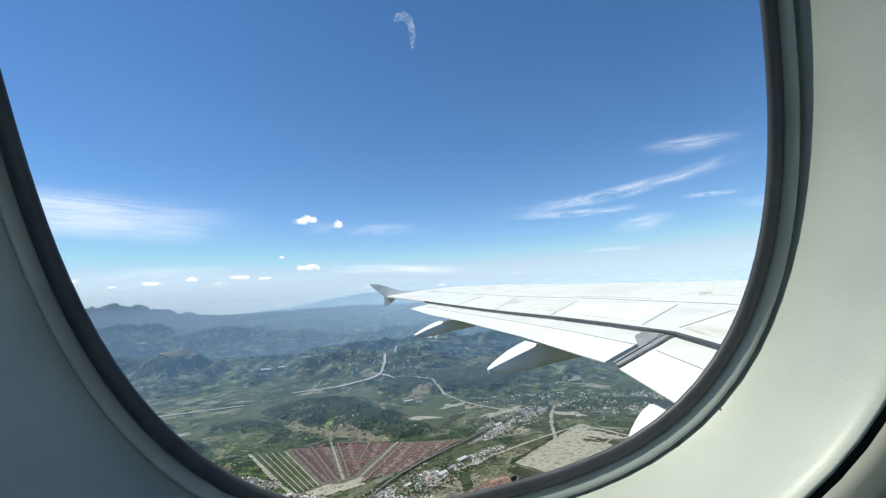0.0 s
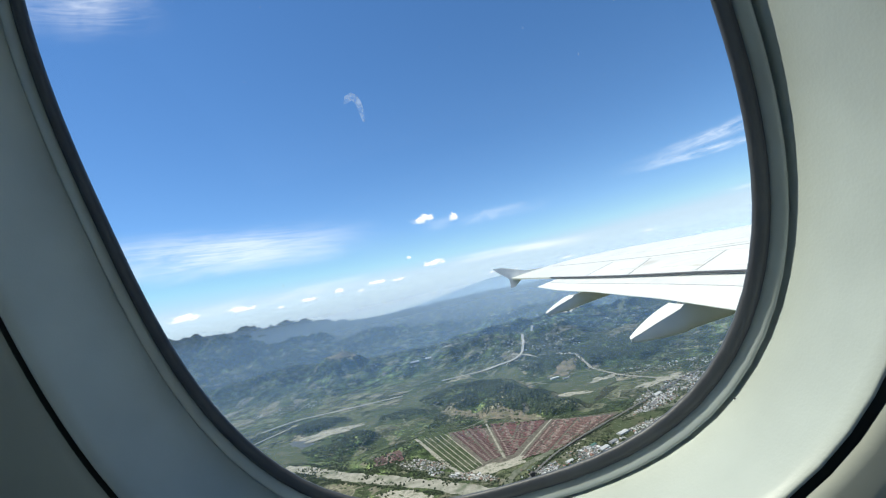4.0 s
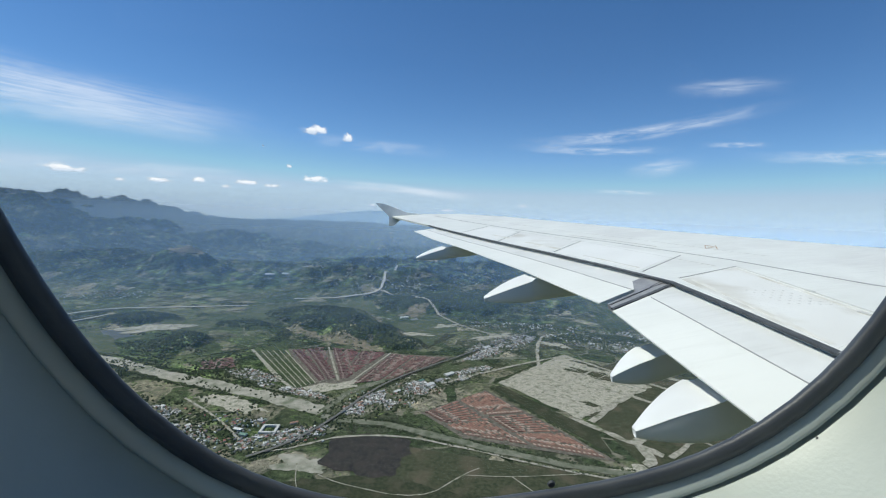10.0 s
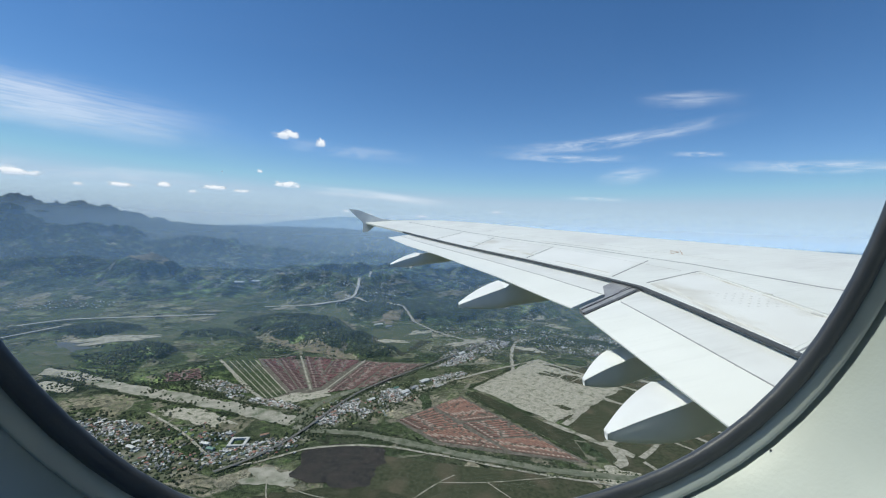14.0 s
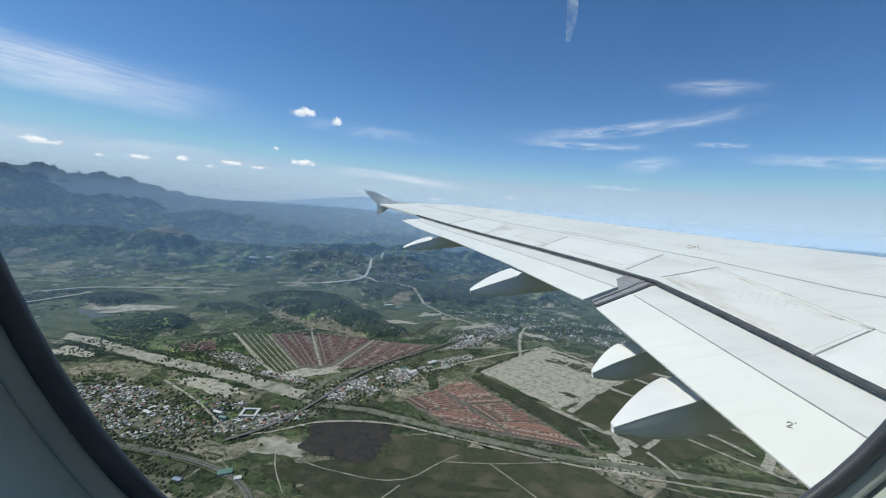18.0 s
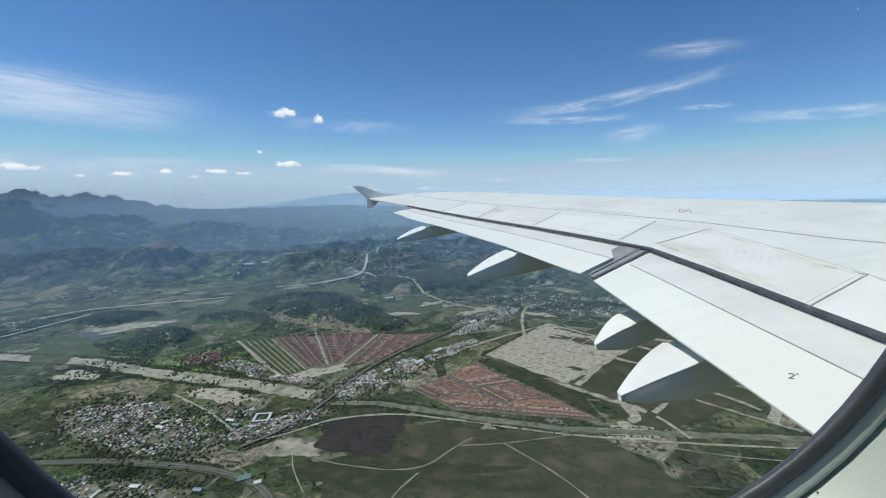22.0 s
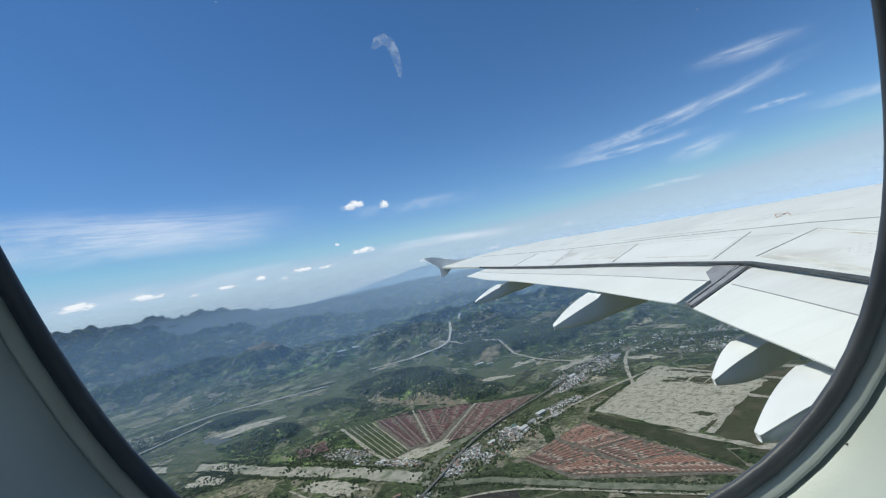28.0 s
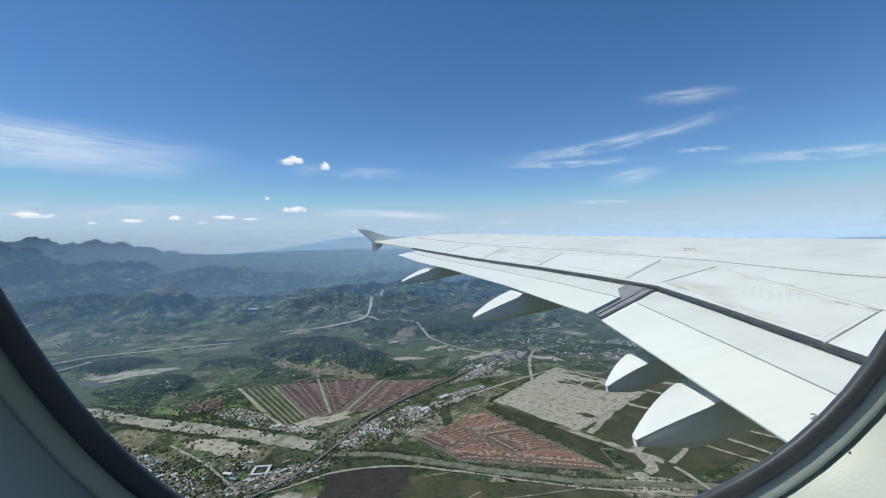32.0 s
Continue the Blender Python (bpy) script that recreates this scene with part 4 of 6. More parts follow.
drape("field", [(900, 2480), (1520, 2900), (2600, 2000), (1000, 1500)], OLIVE, 0.8, "rough green scrubland between pale tracks", "field", ragged=12)
drape("field", [(1900, 4900), (3250, 4850), (2950, 4150), (2140, 4450)], GRASS, 1.0, "bright green paddy beyond the town", "field", ragged=40)
drape("field", [(-1780, 4090), (-1380, 4120), (-1250, 3620), (-1570, 3520)], GRASS, 1.0, "green meadow below the wooded knoll", "field", ragged=40)
drape("field", [(-2120, 3260), (-1940, 3500), (-1860, 3100), (-1800, 2900)], GRASS, 1.0, "green meadow beside the pond", "field", ragged=40)
drape("field", [(-260, 3660), (420, 3520), (120, 3120), (-20, 3380)], DAMP, 1.0, "dark green pasture behind the estate", "field", ragged=25)
drape("field", [(480, 2400), (560, 2440), (920, 1900), (900, 1690)], DAMP, 1.3, "dark green strip of pasture between estate and building site", "field", ragged=10)
ribbon("bare_strip", [(-990, 3560), (-760, 3400), (-490, 3230), (-250, 3110)], 90, SOIL, 2.0, "reddish bare soil strip under the knoll", "bare ground", ragged=0.8)
ribbon("bare_strip", [(-450, 4180), (-300, 3920), (-170, 3670)], 40, SOIL, 8.0, "reddish bare soil strip beside the knoll", "bare ground", ragged=0.6)
drape("field", [(-1450, 1500), (-650, 1420), (-500, 1150), (-1500, 1150)], GRASS, 1.0, "green meadow inside the road bend", "field", ragged=20)
MEADOW = plain("light_green_meadow", (0.072, 0.088, 0.050), (0.050, 0.066, 0.036), 26, (0.105, 0.106, 0.072), 9)
oval_patch("field", (-1841, 3569), 349, 186, -58, MEADOW, 2.1, "bright green field below the motorway", "field", 0.85)
oval_patch("field", (-509, 4409), 593, 122, -80, MEADOW, 6.5, "light green meadow among dark woods", "field", 0.85)
oval_patch("field", (76, 3570), 391, 252, -95, MEADOW, 2.6, "bright green field below the motorway", "field", 0.85)
oval_patch("field", (358, 2708), 188, 128, 26, MEADOW, 2.8, "light green meadow among dark woods", "field", 0.85)
oval_patch("field", (-2256, 3073), 389, 141, -49, MEADOW, 2.9, "bright green field below the motorway", "field", 0.85)
oval_patch("field", (-1399, 4139), 294, 210, -65, MEADOW, 3.0, "light green meadow among dark woods", "field", 0.85)
oval_patch("quarry", (-3230, 6190), 200, 170, 10, SOIL, 14.0, "orange bare soil quarry on a hilltop", "quarry", 0.6)
oval_patch("quarry", (-3280, 6210), 80, 70, 30, PALE, 20.0, "pale scraped rock on the quarry hilltop", "quarry", 0.9)
ribbon("dirt_road", [(300, 6850), (330, 7100), (400, 7350), (560, 7560)], 60, PALE, 30.0, "pale road cutting on the far hillside", "dirt road", ragged=0.7)
ribbon("dirt_road", [(-494, 5178), (-100, 4900), (94, 4675), (300, 4200), (481, 3785), (700, 3560), (907, 3333)], 26, DIRT, 7.0, "pale road along the foot of the wooded hill", "dirt road", ragged=0.7)
# bare building site
drape("building_site", [(555, 2490), (1150, 3030), (1520, 2450), (890, 2010)], PALE, 2.0, "pale graded building site with tracks", "building site", ragged=24)
for c, rx, ry, tn in (((1230, 2640), 190, 60, -42), ((1030, 2190), 60, 22, -30), ((1330, 2790), 150, 45, -45), ((900, 2860), 90, 18, 50), ((1130, 3230), 120, 50, -30)):
    oval_patch("scrub", c, rx, ry, tn, OLIVE, 2.6, "dark green scrub left between graded strips", "scrub", 0.9)
for f in (0.1, 0.2, 0.3, 0.4, 0.52, 0.64, 0.76, 0.88):
    ribbon("plot_track", [(555 + 595 * f, 2490 + 540 * f), (890 + 630 * f, 2010 + 440 * f)], 6, DIRT, 3.1, "pale narrow track between graded plots", "dirt track", ragged=0.4)
for f in (0.02, 0.18, 0.32, 0.45, 0.6, 0.75, 0.98):
    ribbon("site_track", [(560 + 330 * f, 2480 - 460 * f), (1150 + 370 * f, 3020 - 570 * f)], 16 if f in (0.02, 0.45, 0.98) else 7, DIRT, 3.0, "pale dirt track across the graded site", "dirt track", ragged=0.3)
for k, (pts, w) in enumerate((([(1170, 3010), (1470, 2570), (1690, 2270), (1990, 1850)], 30), ([(1170, 2440), (1330, 2280), (1500, 2080)], 34), ([(930, 1990), (1250, 2280)], 34), ([(1040, 1780), (1380, 2060)], 46), ([(1150, 1670), (1430, 1870)], 26), ([(850, 2030), (1040, 1780), (1130, 1690)], 36), ([(1380, 1810), (1520, 1610), (1660, 1440)], 16), ([(1510, 1880), (1590, 1750), (1640, 1620)], 24), ([(1680, 1910), (1860, 1690)], 20), ([(1600, 1520), (1980, 1850)], 44), ([(1060, 1760), (1060, 1640), (1000, 1620)], 50), ([(1140, 1640), (1160, 1580), (1170, 1460)], 18))):
    ribbon("dirt_road", pts, w, DIRT, 3.2 + 0.09 * k, "pale unpaved road across scrubland", "dirt road", ragged=0.75)
for a, b in (((1690, 2620), (2380, 1970)), ((1940, 2590), (2500, 2350)), ((1850, 2450), (2300, 2250))):
    ribbon("dry_riverbed", [a, ((a[0] + b[0]) / 2 + 60, (a[1] + b[1]) / 2), b], 45, SAND, 2.5, "pale dry riverbed of sand", "riverbed", ragged=0.8)
# river with its sandy flats, and the green canal
ribbon("river", [(-3900, 3150), (-2900, 3050), (-1960, 2800), (-1640, 2640), (-1330, 2490), (-960, 2350), (-680, 2220), (-420, 2090)], 95, SAND, 1.6, "wide sandy river flat", "river", ragged=0.45)
ribbon("river", [(-420, 2090), (-330, 2330), (-70, 2570), (180, 2790), (560, 2940), (860, 2950)], 44, WEEDY, 1.7, "pale river bed along the estate", "river", ragged=0.6)
ribbon("dirt_road", [(200, 2450), (640, 2740), (1180, 3020)], 20, DIRT, 3.9, "pale straight road along the building site", "dirt road", ragged=0.5)
ribbon("dirt_road", [(890, 2750), (1020, 3250), (1170, 3550)], 24, DIRT, 4.1, "pale road to the roadside town", "dirt road", ragged=0.5)
ribbon("dirt_road", [(-1120, 3030), (-660, 2330), (-450, 2240)], 18, DIRT, 3.7, "pale road beside green plots", "dirt road", ragged=0.5)
ribbon("canal", [(-420, 2040), (-320, 1990), (-80, 1960), (230, 1800), (680, 1610), (1060, 1520), (1890, 1330)], 44, WEEDY, 2.2, "dull green river with sandy banks", "river", ragged=0.5)
ribbon("canal_road", [(-630, 1710), (-480, 1740), (-300, 1850), (-20, 1850), (230, 1760), (640, 1580), (1060, 1450), (1890, 1260)], 13, DIRT, 3.0, "pale dirt road along the river", "dirt road", ragged=0.6)
ribbon("riverbed", [(-5200, 4700), (-4620, 4290), (-3500, 3350), (-3210, 3020)], 150, SAND, 1.5, "braided pale riverbed", "riverbed", ragged=0.7)
oval_patch("pond", (-2290, 3300), 170, 140, -25, POND, 1.5, "small grey pond among trees", "pond", 0.5)
for spot in ((-850, 2150, 150, 60, -25, PALE), (-1020, 2230, 110, 45, -10, PALE), (-400, 1630, 110, 60, -10, SAND), (60, 4260, 90, 130, -55, SOIL), (70, 3500, 120, 45, 0, PALE), (-20, 2580, 70, 45, 30, PALE), (330, 3790, 120, 60, 15, SAND), (-1850, 2560, 150, 60, -20, PALE), (700, 3480, 200, 60, 30, SAND), (1180, 3280, 130, 70, -30, PALE), (-2100, 3500, 260, 90, 20, SAND), (950, 1560, 120, 60, -10, PALE), (1900, 1560, 150, 80, -40, SAND), (2500, 3000, 200, 50, -40, PALE)):
    oval_patch("bare_lot", spot[:2], spot[2], spot[3], spot[4], spot[5], (5.0 if spot[1] > 3300 else 1.4) + 0.01 * (spot[2] % 7), "pale bare ground among fields", "bare ground", 0.9)
# roads
ribbon("expressway", [(-640, 1670), (-530, 1750), (-380, 1940), (-190, 2370), (30, 2630), (360, 2940), (850, 3450), (1180, 3730)], 14, TARMAC, 5.0, "dark tarmac main road through the town", "road", raise_by=4)
ribbon("main_road", [(850, 3430), (1300, 3330), (1700, 3050), (2600, 2500)], 16, TARMAC, 3.6, "dark tarmac road out of the town", "road")
ribbon("motorway", [(-3050, 3900), (-2880, 4120), (-2690, 4200), (-2200, 4300), (-1680, 4430)], 30, CONCRETE, 9.0, "pale concrete motorway across the fields", "road")
ribbon("motorway", [(-1320, 4800), (-900, 4930), (-510, 5020), (-330, 5120), (-370, 5800), (-230, 6600)], 34, CONCRETE, 16.0, "pale cutting of a new road into the hills", "road", ragged=0.4)
ribbon("ring_road", [(-1500, 1690), (-1130, 1660), (-890, 1600), (-630, 1520), (-440, 1380), (-380, 1200)], 20, TARMAC, 3.2, "curved dark main road with grass verges", "road")
ribbon("median", [(-1500, 1690), (-1130, 1660), (-890, 1600), (-630, 1520), (-440, 1380), (-380, 1200)], 3.5, GRASS, 3.9, "grass strip between the carriageways", "verge", ragged=0.3)
for off in (-15, 15):
    ribbon("verge", [(-1500, 1690 + off), (-1130, 1660 + off), (-895 + off * 0.3, 1600 + off), (-635 + off * 0.5, 1520 + off * 0.9), (-445 + off, 1380 + off * 0.5), (-385 + off, 1200)], 9, MEADOW, 3.0, "mown grass verge beside the main road", "verge", ragged=0.6)
ribbon("village_road", [(-1160, 2220), (-890, 2000), (-660, 1740)], 12, DIRT, 3.0, "pale village road between houses", "road")
ribbon("bridge", [(-3210, 2700), (-2980, 3250), (-2700, 3900)], 22, CONCRETE, 3.0, "long pale road bridge over the river flat", "bridge", raise_by=9)


# -------- houses
def gable_rows(name, corners, rows, gap, mat, label, seed):
    """Terraces side by side over four corners of the plan: each row a line of small gabled houses, a part of the estate."""
    estate = tagged(new(name), label, "housing estate", "housing estates")
    rng = random.Random(seed)
    a, b, c, d = [np.array(q, float) for q in corners]
    face = [(0, 1, 5, 4), (2, 3, 4, 5), (3, 0, 4), (1, 2, 5), (0, 6, 7, 1), (1, 7, 8, 2), (2, 8, 9, 3), (3, 9, 6, 0)]
    for k in range(rows):
        f0, f1 = (k + gap) / rows, (k + 1 - gap) / rows
        long = np.linalg.norm((a * (1 - f0) + d * f0) - (b * (1 - f0) + c * f0))
        n = max(3, int(long / 13))
        v, f = [], []
        lane = rng.randrange(3, 8)
        for i in range(n):
            if rng.random() < 0.05 or i % 9 == lane:
                continue
            h, h2 = rng.uniform(3.0, 4.2), rng.uniform(1.6, 3.2)
            if rng.random() < 0.08:
                h, h2 = h + 2.6, 0.6
            in0, in1 = rng.uniform(0, 0.10), rng.uniform(0.90, 1.0)
            e0, e1 = (i + 0.05) / n, (i + 0.95) / n

            def spot(gr, q):
                fr = f0 + (f1 - f0) * q
                return (a * (1 - gr) + b * gr) * (1 - fr) + (d * (1 - gr) + c * gr) * fr

            base = len(v)
            ring4 = [spot(e0, in0), spot(e1, in0), spot(e1, in1), spot(e0, in1)]
            v += [(*p, h) for p in ring4] + [(*spot(e0, 0.5), h + h2), (*spot(e1, 0.5), h + h2)] + [(*p, 0.0) for p in ring4]
            f += [tuple(base + q for q in t_) for t_ in face]
        me = mesh_from("house_row", lie(np.array(v)).tolist(), f)
        me.materials.append(mat)
        row = new("house_row", me)
        row.parent = estate
        row["kind"] = "stuff"
    return estate


RED_ROOFS = islands("dark_red_roofs", [(0.190, 0.073, 0.075), (0.145, 0.060, 0.064), (0.215, 0.090, 0.087), (0.112, 0.053, 0.056), (0.175, 0.068, 0.071), (0.24, 0.165, 0.150)], 0.8)
ROSE_ROOFS = islands("rose_roofs", [(0.225, 0.115, 0.102), (0.175, 0.092, 0.084), (0.265, 0.140, 0.122), (0.135, 0.076, 0.070), (0.205, 0.105, 0.096), (0.31, 0.22, 0.19)], 0.8)
CLAY_ROOFS = islands("clay_roofs", [(0.285, 0.145, 0.108), (0.235, 0.118, 0.088), (0.325, 0.175, 0.132), (0.170, 0.095, 0.074), (0.265, 0.135, 0.102), (0.37, 0.27, 0.22)], 0.8)
drape("estate_ground", [(-880, 3060), (310, 2950), (-20, 2540), (-560, 2380)], ESTATE, 1.6, "bare ground and lanes of the housing estate", "ground", ragged=6)
RED = "estate of dark red roofed terraces in close rows"
gable_rows("housing_estate", [(-845, 3035), (-765, 3065), (-492, 2500), (-525, 2470)], 22, 0.20, RED_ROOFS, RED, 1)
gable_rows("housing_estate", [(-745, 3070), (-635, 3115), (-440, 2520), (-478, 2490)], 22, 0.20, RED_ROOFS, RED, 2)
gable_rows("housing_estate", [(-570, 3110), (-360, 3060), (-390, 2760), (-478, 2770)], 11, 0.20, RED_ROOFS, RED, 3)
gable_rows("housing_estate", [(-345, 3050), (-160, 3010), (-270, 2770), (-378, 2750)], 9, 0.20, RED_ROOFS, RED, 4)
gable_rows("housing_estate", [(-472, 2755), (-285, 2745), (-368, 2520), (-408, 2510)], 9, 0.20, RED_ROOFS, RED, 5)
gable_rows("housing_estate", [(-120, 2980), (40, 2960), (-170, 2490), (-318, 2440)], 20, 0.20, ROSE_ROOFS, "estate of rose roofed terraces in slanting rows", 6)
gable_rows("housing_estate", [(270, 2915), (55, 2955), (-150, 2500), (-20, 2560)], 17, 0.22, ROSE_ROOFS, "estate of rose roofed terraces in slanting rows", 7)
ribbon("estate_road", [(-600, 3120), (-415, 2480)], 14, DIRT, 2.8, "pale main lane through the estate", "road")
ribbon("estate_road", [(-130, 3010), (-350, 2440)], 12, DIRT, 2.9, "pale main lane through the estate", "road")
oval_patch("bare_lot", (-430, 2390), 150, 60, 20, PALE, 1.9, "pale trampled ground at the estate gate", "bare ground", 0.8)
drape("plots", [(-1090, 3000), (-890, 3030), (-540, 2440), (-650, 2350)], GRASS, 1.7, "green building plots between pale lanes", "building plots", ragged=4)
for k in range(6):
    f = k / 5
    ribbon("plot_lane", [(-1090 + 200 * f, 3000 + 30 * f), (-650 + 110 * f, 2350 + 90 * f)], 7 if k in (0, 5) else 5, PALE, 2.8, "pale dirt lane between plots", "dirt track", ragged=0.3)
drape("estate_ground", [(70, 2080), (460, 2370), (900, 1640), (260, 1830)], ESTATE, 1.6, "bare ground and lanes of the housing estate", "ground", ragged=5)
CLAY = "estate of orange clay roofed terraces in parallel rows"
gable_rows("housing_estate", [(90, 2080), (270, 2220), (410, 1998), (180, 1970)], 9, 0.20, CLAY_ROOFS, CLAY, 8)
gable_rows("housing_estate", [(552, 1772), (402, 1990), (187, 1960), (280, 1856)], 13, 0.20, CLAY_ROOFS, CLAY, 9)
gable_rows("housing_estate", [(403, 2051), (285, 2232), (450, 2350), (612, 2086)], 13, 0.20, CLAY_ROOFS, CLAY, 10)
gable_rows("housing_estate", [(410, 2038), (620, 2070), (730, 1890), (505, 1880)], 8, 0.20, CLAY_ROOFS, CLAY, 11)
gable_rows("housing_estate", [(580, 1762), (512, 1868), (738, 1876), (862, 1668)], 14, 0.20, CLAY_ROOFS, CLAY, 12)
gable_rows("housing_estate", [(-1340, 2770), (-1190, 2870), (-1090, 2670), (-1290, 2620)], 7, 0.24, ROSE_ROOFS, "small estate of rose roofed terraces by the river", 13)

HOUSES = islands("mixed_house_roofs", [(0.46, 0.46, 0.44), (0.26, 0.26, 0.255), (0.56, 0.55, 0.52), (0.17, 0.16, 0.15), (0.28, 0.16, 0.12), (0.33, 0.31, 0.27), (0.52, 0.52, 0.50), (0.14, 0.17, 0.17), (0.22, 0.21, 0.2)])


def town(name, cx, cy, rx, ry, turn, count, seed, label):
    """A loose town: small gabled houses of many sizes along crooked lanes, joined, as nobody could count them."""
    rng = np.random.default_rng(seed)
    p = rng.uniform(-1, 1, (count * 3, 2))
    p = p[(p ** 2).sum(1) < 0.75 + 0.5 * (wave(p[:, 0] * 3, p[:, 1] * 3, seed, 3) - 0.3)][:count]
    t = radians(turn)
    rot = np.array([[math.cos(t), math.sin(t)], [-math.sin(t), math.cos(t)]])
    q = (p * [rx, ry]) @ rot + [cx, cy]
    keep = wave(q[:, 0] / 90, q[:, 1] / 90, seed + 3, 3) > 0.42
    q = q[keep]
    n = len(q)
    L, W = rng.uniform(6, 15, n), rng.uniform(5, 9, n)
    big = rng.random(n) < 0.03
    L, W = np.where(big, L * 2.2, L), np.where(big, W * 2, W)
    a = np.radians(turn + 90 * rng.integers(0, 2, n) + rng.normal(0, 14, n))
    c, s = np.cos(a), np.sin(a)
    hw, hr = rng.uniform(3, 6, n), rng.uniform(1.0, 2.5, n)
    v = np.zeros((n, 10, 3))
    for k, (i, j, z) in enumerate(((-1, -1, 1), (1, -1, 1), (1, 1, 1), (-1, 1, 1), (-1, 0, 2), (1, 0, 2), (-1, -1, 0), (1, -1, 0), (1, 1, 0), (-1, 1, 0))):
        v[:, k, 0] = q[:, 0] + c * L / 2 * i - s * W / 2 * j
        v[:, k, 1] = q[:, 1] + s * L / 2 * i + c * W / 2 * j
        v[:, k, 2] = hw * min(z, 1) + hr * (z == 2)
    base = height(q[:, 0], q[:, 1])
    v[:, :, 2] += base[:, None]
    w = lie(v.reshape(-1, 3))
    face = [(0, 1, 5, 4), (2, 3, 4, 5), (3, 0, 4), (1, 2, 5), (0, 6, 7, 1), (1, 7, 8, 2), (2, 8, 9, 3), (3, 9, 6, 0)]
    f = [tuple(10 * i + k for k in t_) for i in range(n) for t_ in face]
    me = mesh_from(name, w.tolist(), f)
    me.materials.append(HOUSES)
    tagged(new(name, me), label, "houses", kind="stuff")


TOWNS = [("town_houses", -1180, 1930, 420, 170, -32, 900, 1, "crowded village of grey and white roofed houses among trees"),
         ("town_houses", -90, 2260, 340, 120, 42, 1150, 2, "crowded town houses with grey and white roofs beside the main road"),
         ("town_houses", 380, 2620, 240, 70, 40, 420, 17, "crowded town houses between river and building site"),
         ("town_houses", 620, 3060, 330, 60, 40, 420, 18, "grey and white roofed houses along the river road"),
         ("town_houses", -640, 2330, 260, 40, -24, 190, 3, "scattered houses along the river"),
         ("town_houses", -560, 1830, 230, 70, 25, 300, 4, "houses and yards round the school"),
         ("town_houses", 760, 3280, 430, 150, 42, 620, 5, "grey roofed roadside town"),
         ("town_houses", 1700, 3260, 700, 170, -30, 800, 6, "sprawling grey roofed town at the foot of the hills"),
         ("town_houses", 2500, 3300, 800, 260, -35, 1000, 7, "sprawling grey roofed town at the foot of the hills"),
         ("town_houses", -1150, 1420, 420, 150, -10, 500, 8, "village of grey roofed houses near the ring road"),
         ("town_houses", -3650, 3450, 700, 420, 20, 800, 9, "pale industrial buildings by the river"),
         ("town_houses", 2600, 1900, 500, 160, -30, 300, 10, "scattered houses on the scrubland"),
         ("town_houses", -950, 2560, 230, 70, -30, 200, 12, "houses along the estate's edge"),
         ("town_houses", 1200, 3800, 900, 170, -12, 500, 13, "scattered roadside houses below the hills"),
         ("town_houses", -300, 5200, 700, 260, 10, 240, 14, "scattered farmhouses below the hills"),
         ("town_houses", -1700, 5900, 500, 260, 10, 200, 15, "white roofed hamlet among the hills"),
         ("town_houses", -800, 6600, 1300, 500, 5, 260, 19, "scattered white farmhouses over the wooded hills"),
         ("town_houses", 1600, 6200, 1200, 600, -10, 300, 20, "scattered white farmhouses over the wooded hills"),
         ("town_houses", -3300, 4800, 500, 260, 10, 160, 16, "scattered farmhouses below the hills")]
for k, spot in enumerate(TOWNS):
    if spot[2] < 3700:
        oval_patch("town_ground", spot[1:3], spot[3] * 1.0, spot[4] * 1.0, spot[5], TOWN, 0.35 + 0.11 * k, "trodden earth, yards and lanes between houses", "ground", 0.5)
    town(*spot)


# school: white block round a court
def school():
    ob = tagged(new("school_building"), "white four-winged school round an open court", "building")
    mat = islands("school_white", [(0.48, 0.48, 0.46), (0.43, 0.43, 0.41)])
    for x0, y0, x1, y1 in ((-660, 1935, -585, 1923), (-660, 1872, -585, 1860), (-660, 1923, -648, 1872), (-597, 1923, -585, 1872)):
        v = [(x, y, z) for z in (0, 9) for x, y in ((x0, y0), (x1, y0), (x1, y1), (x0, y1))]
        w = lie(np.array(v, float))
        part("wing_block", w.tolist(), [(0, 1, 5, 4), (1, 2, 6, 5), (2, 3, 7, 6), (3, 0, 4, 7), (4, 5, 6, 7)], mat, ob)


school()


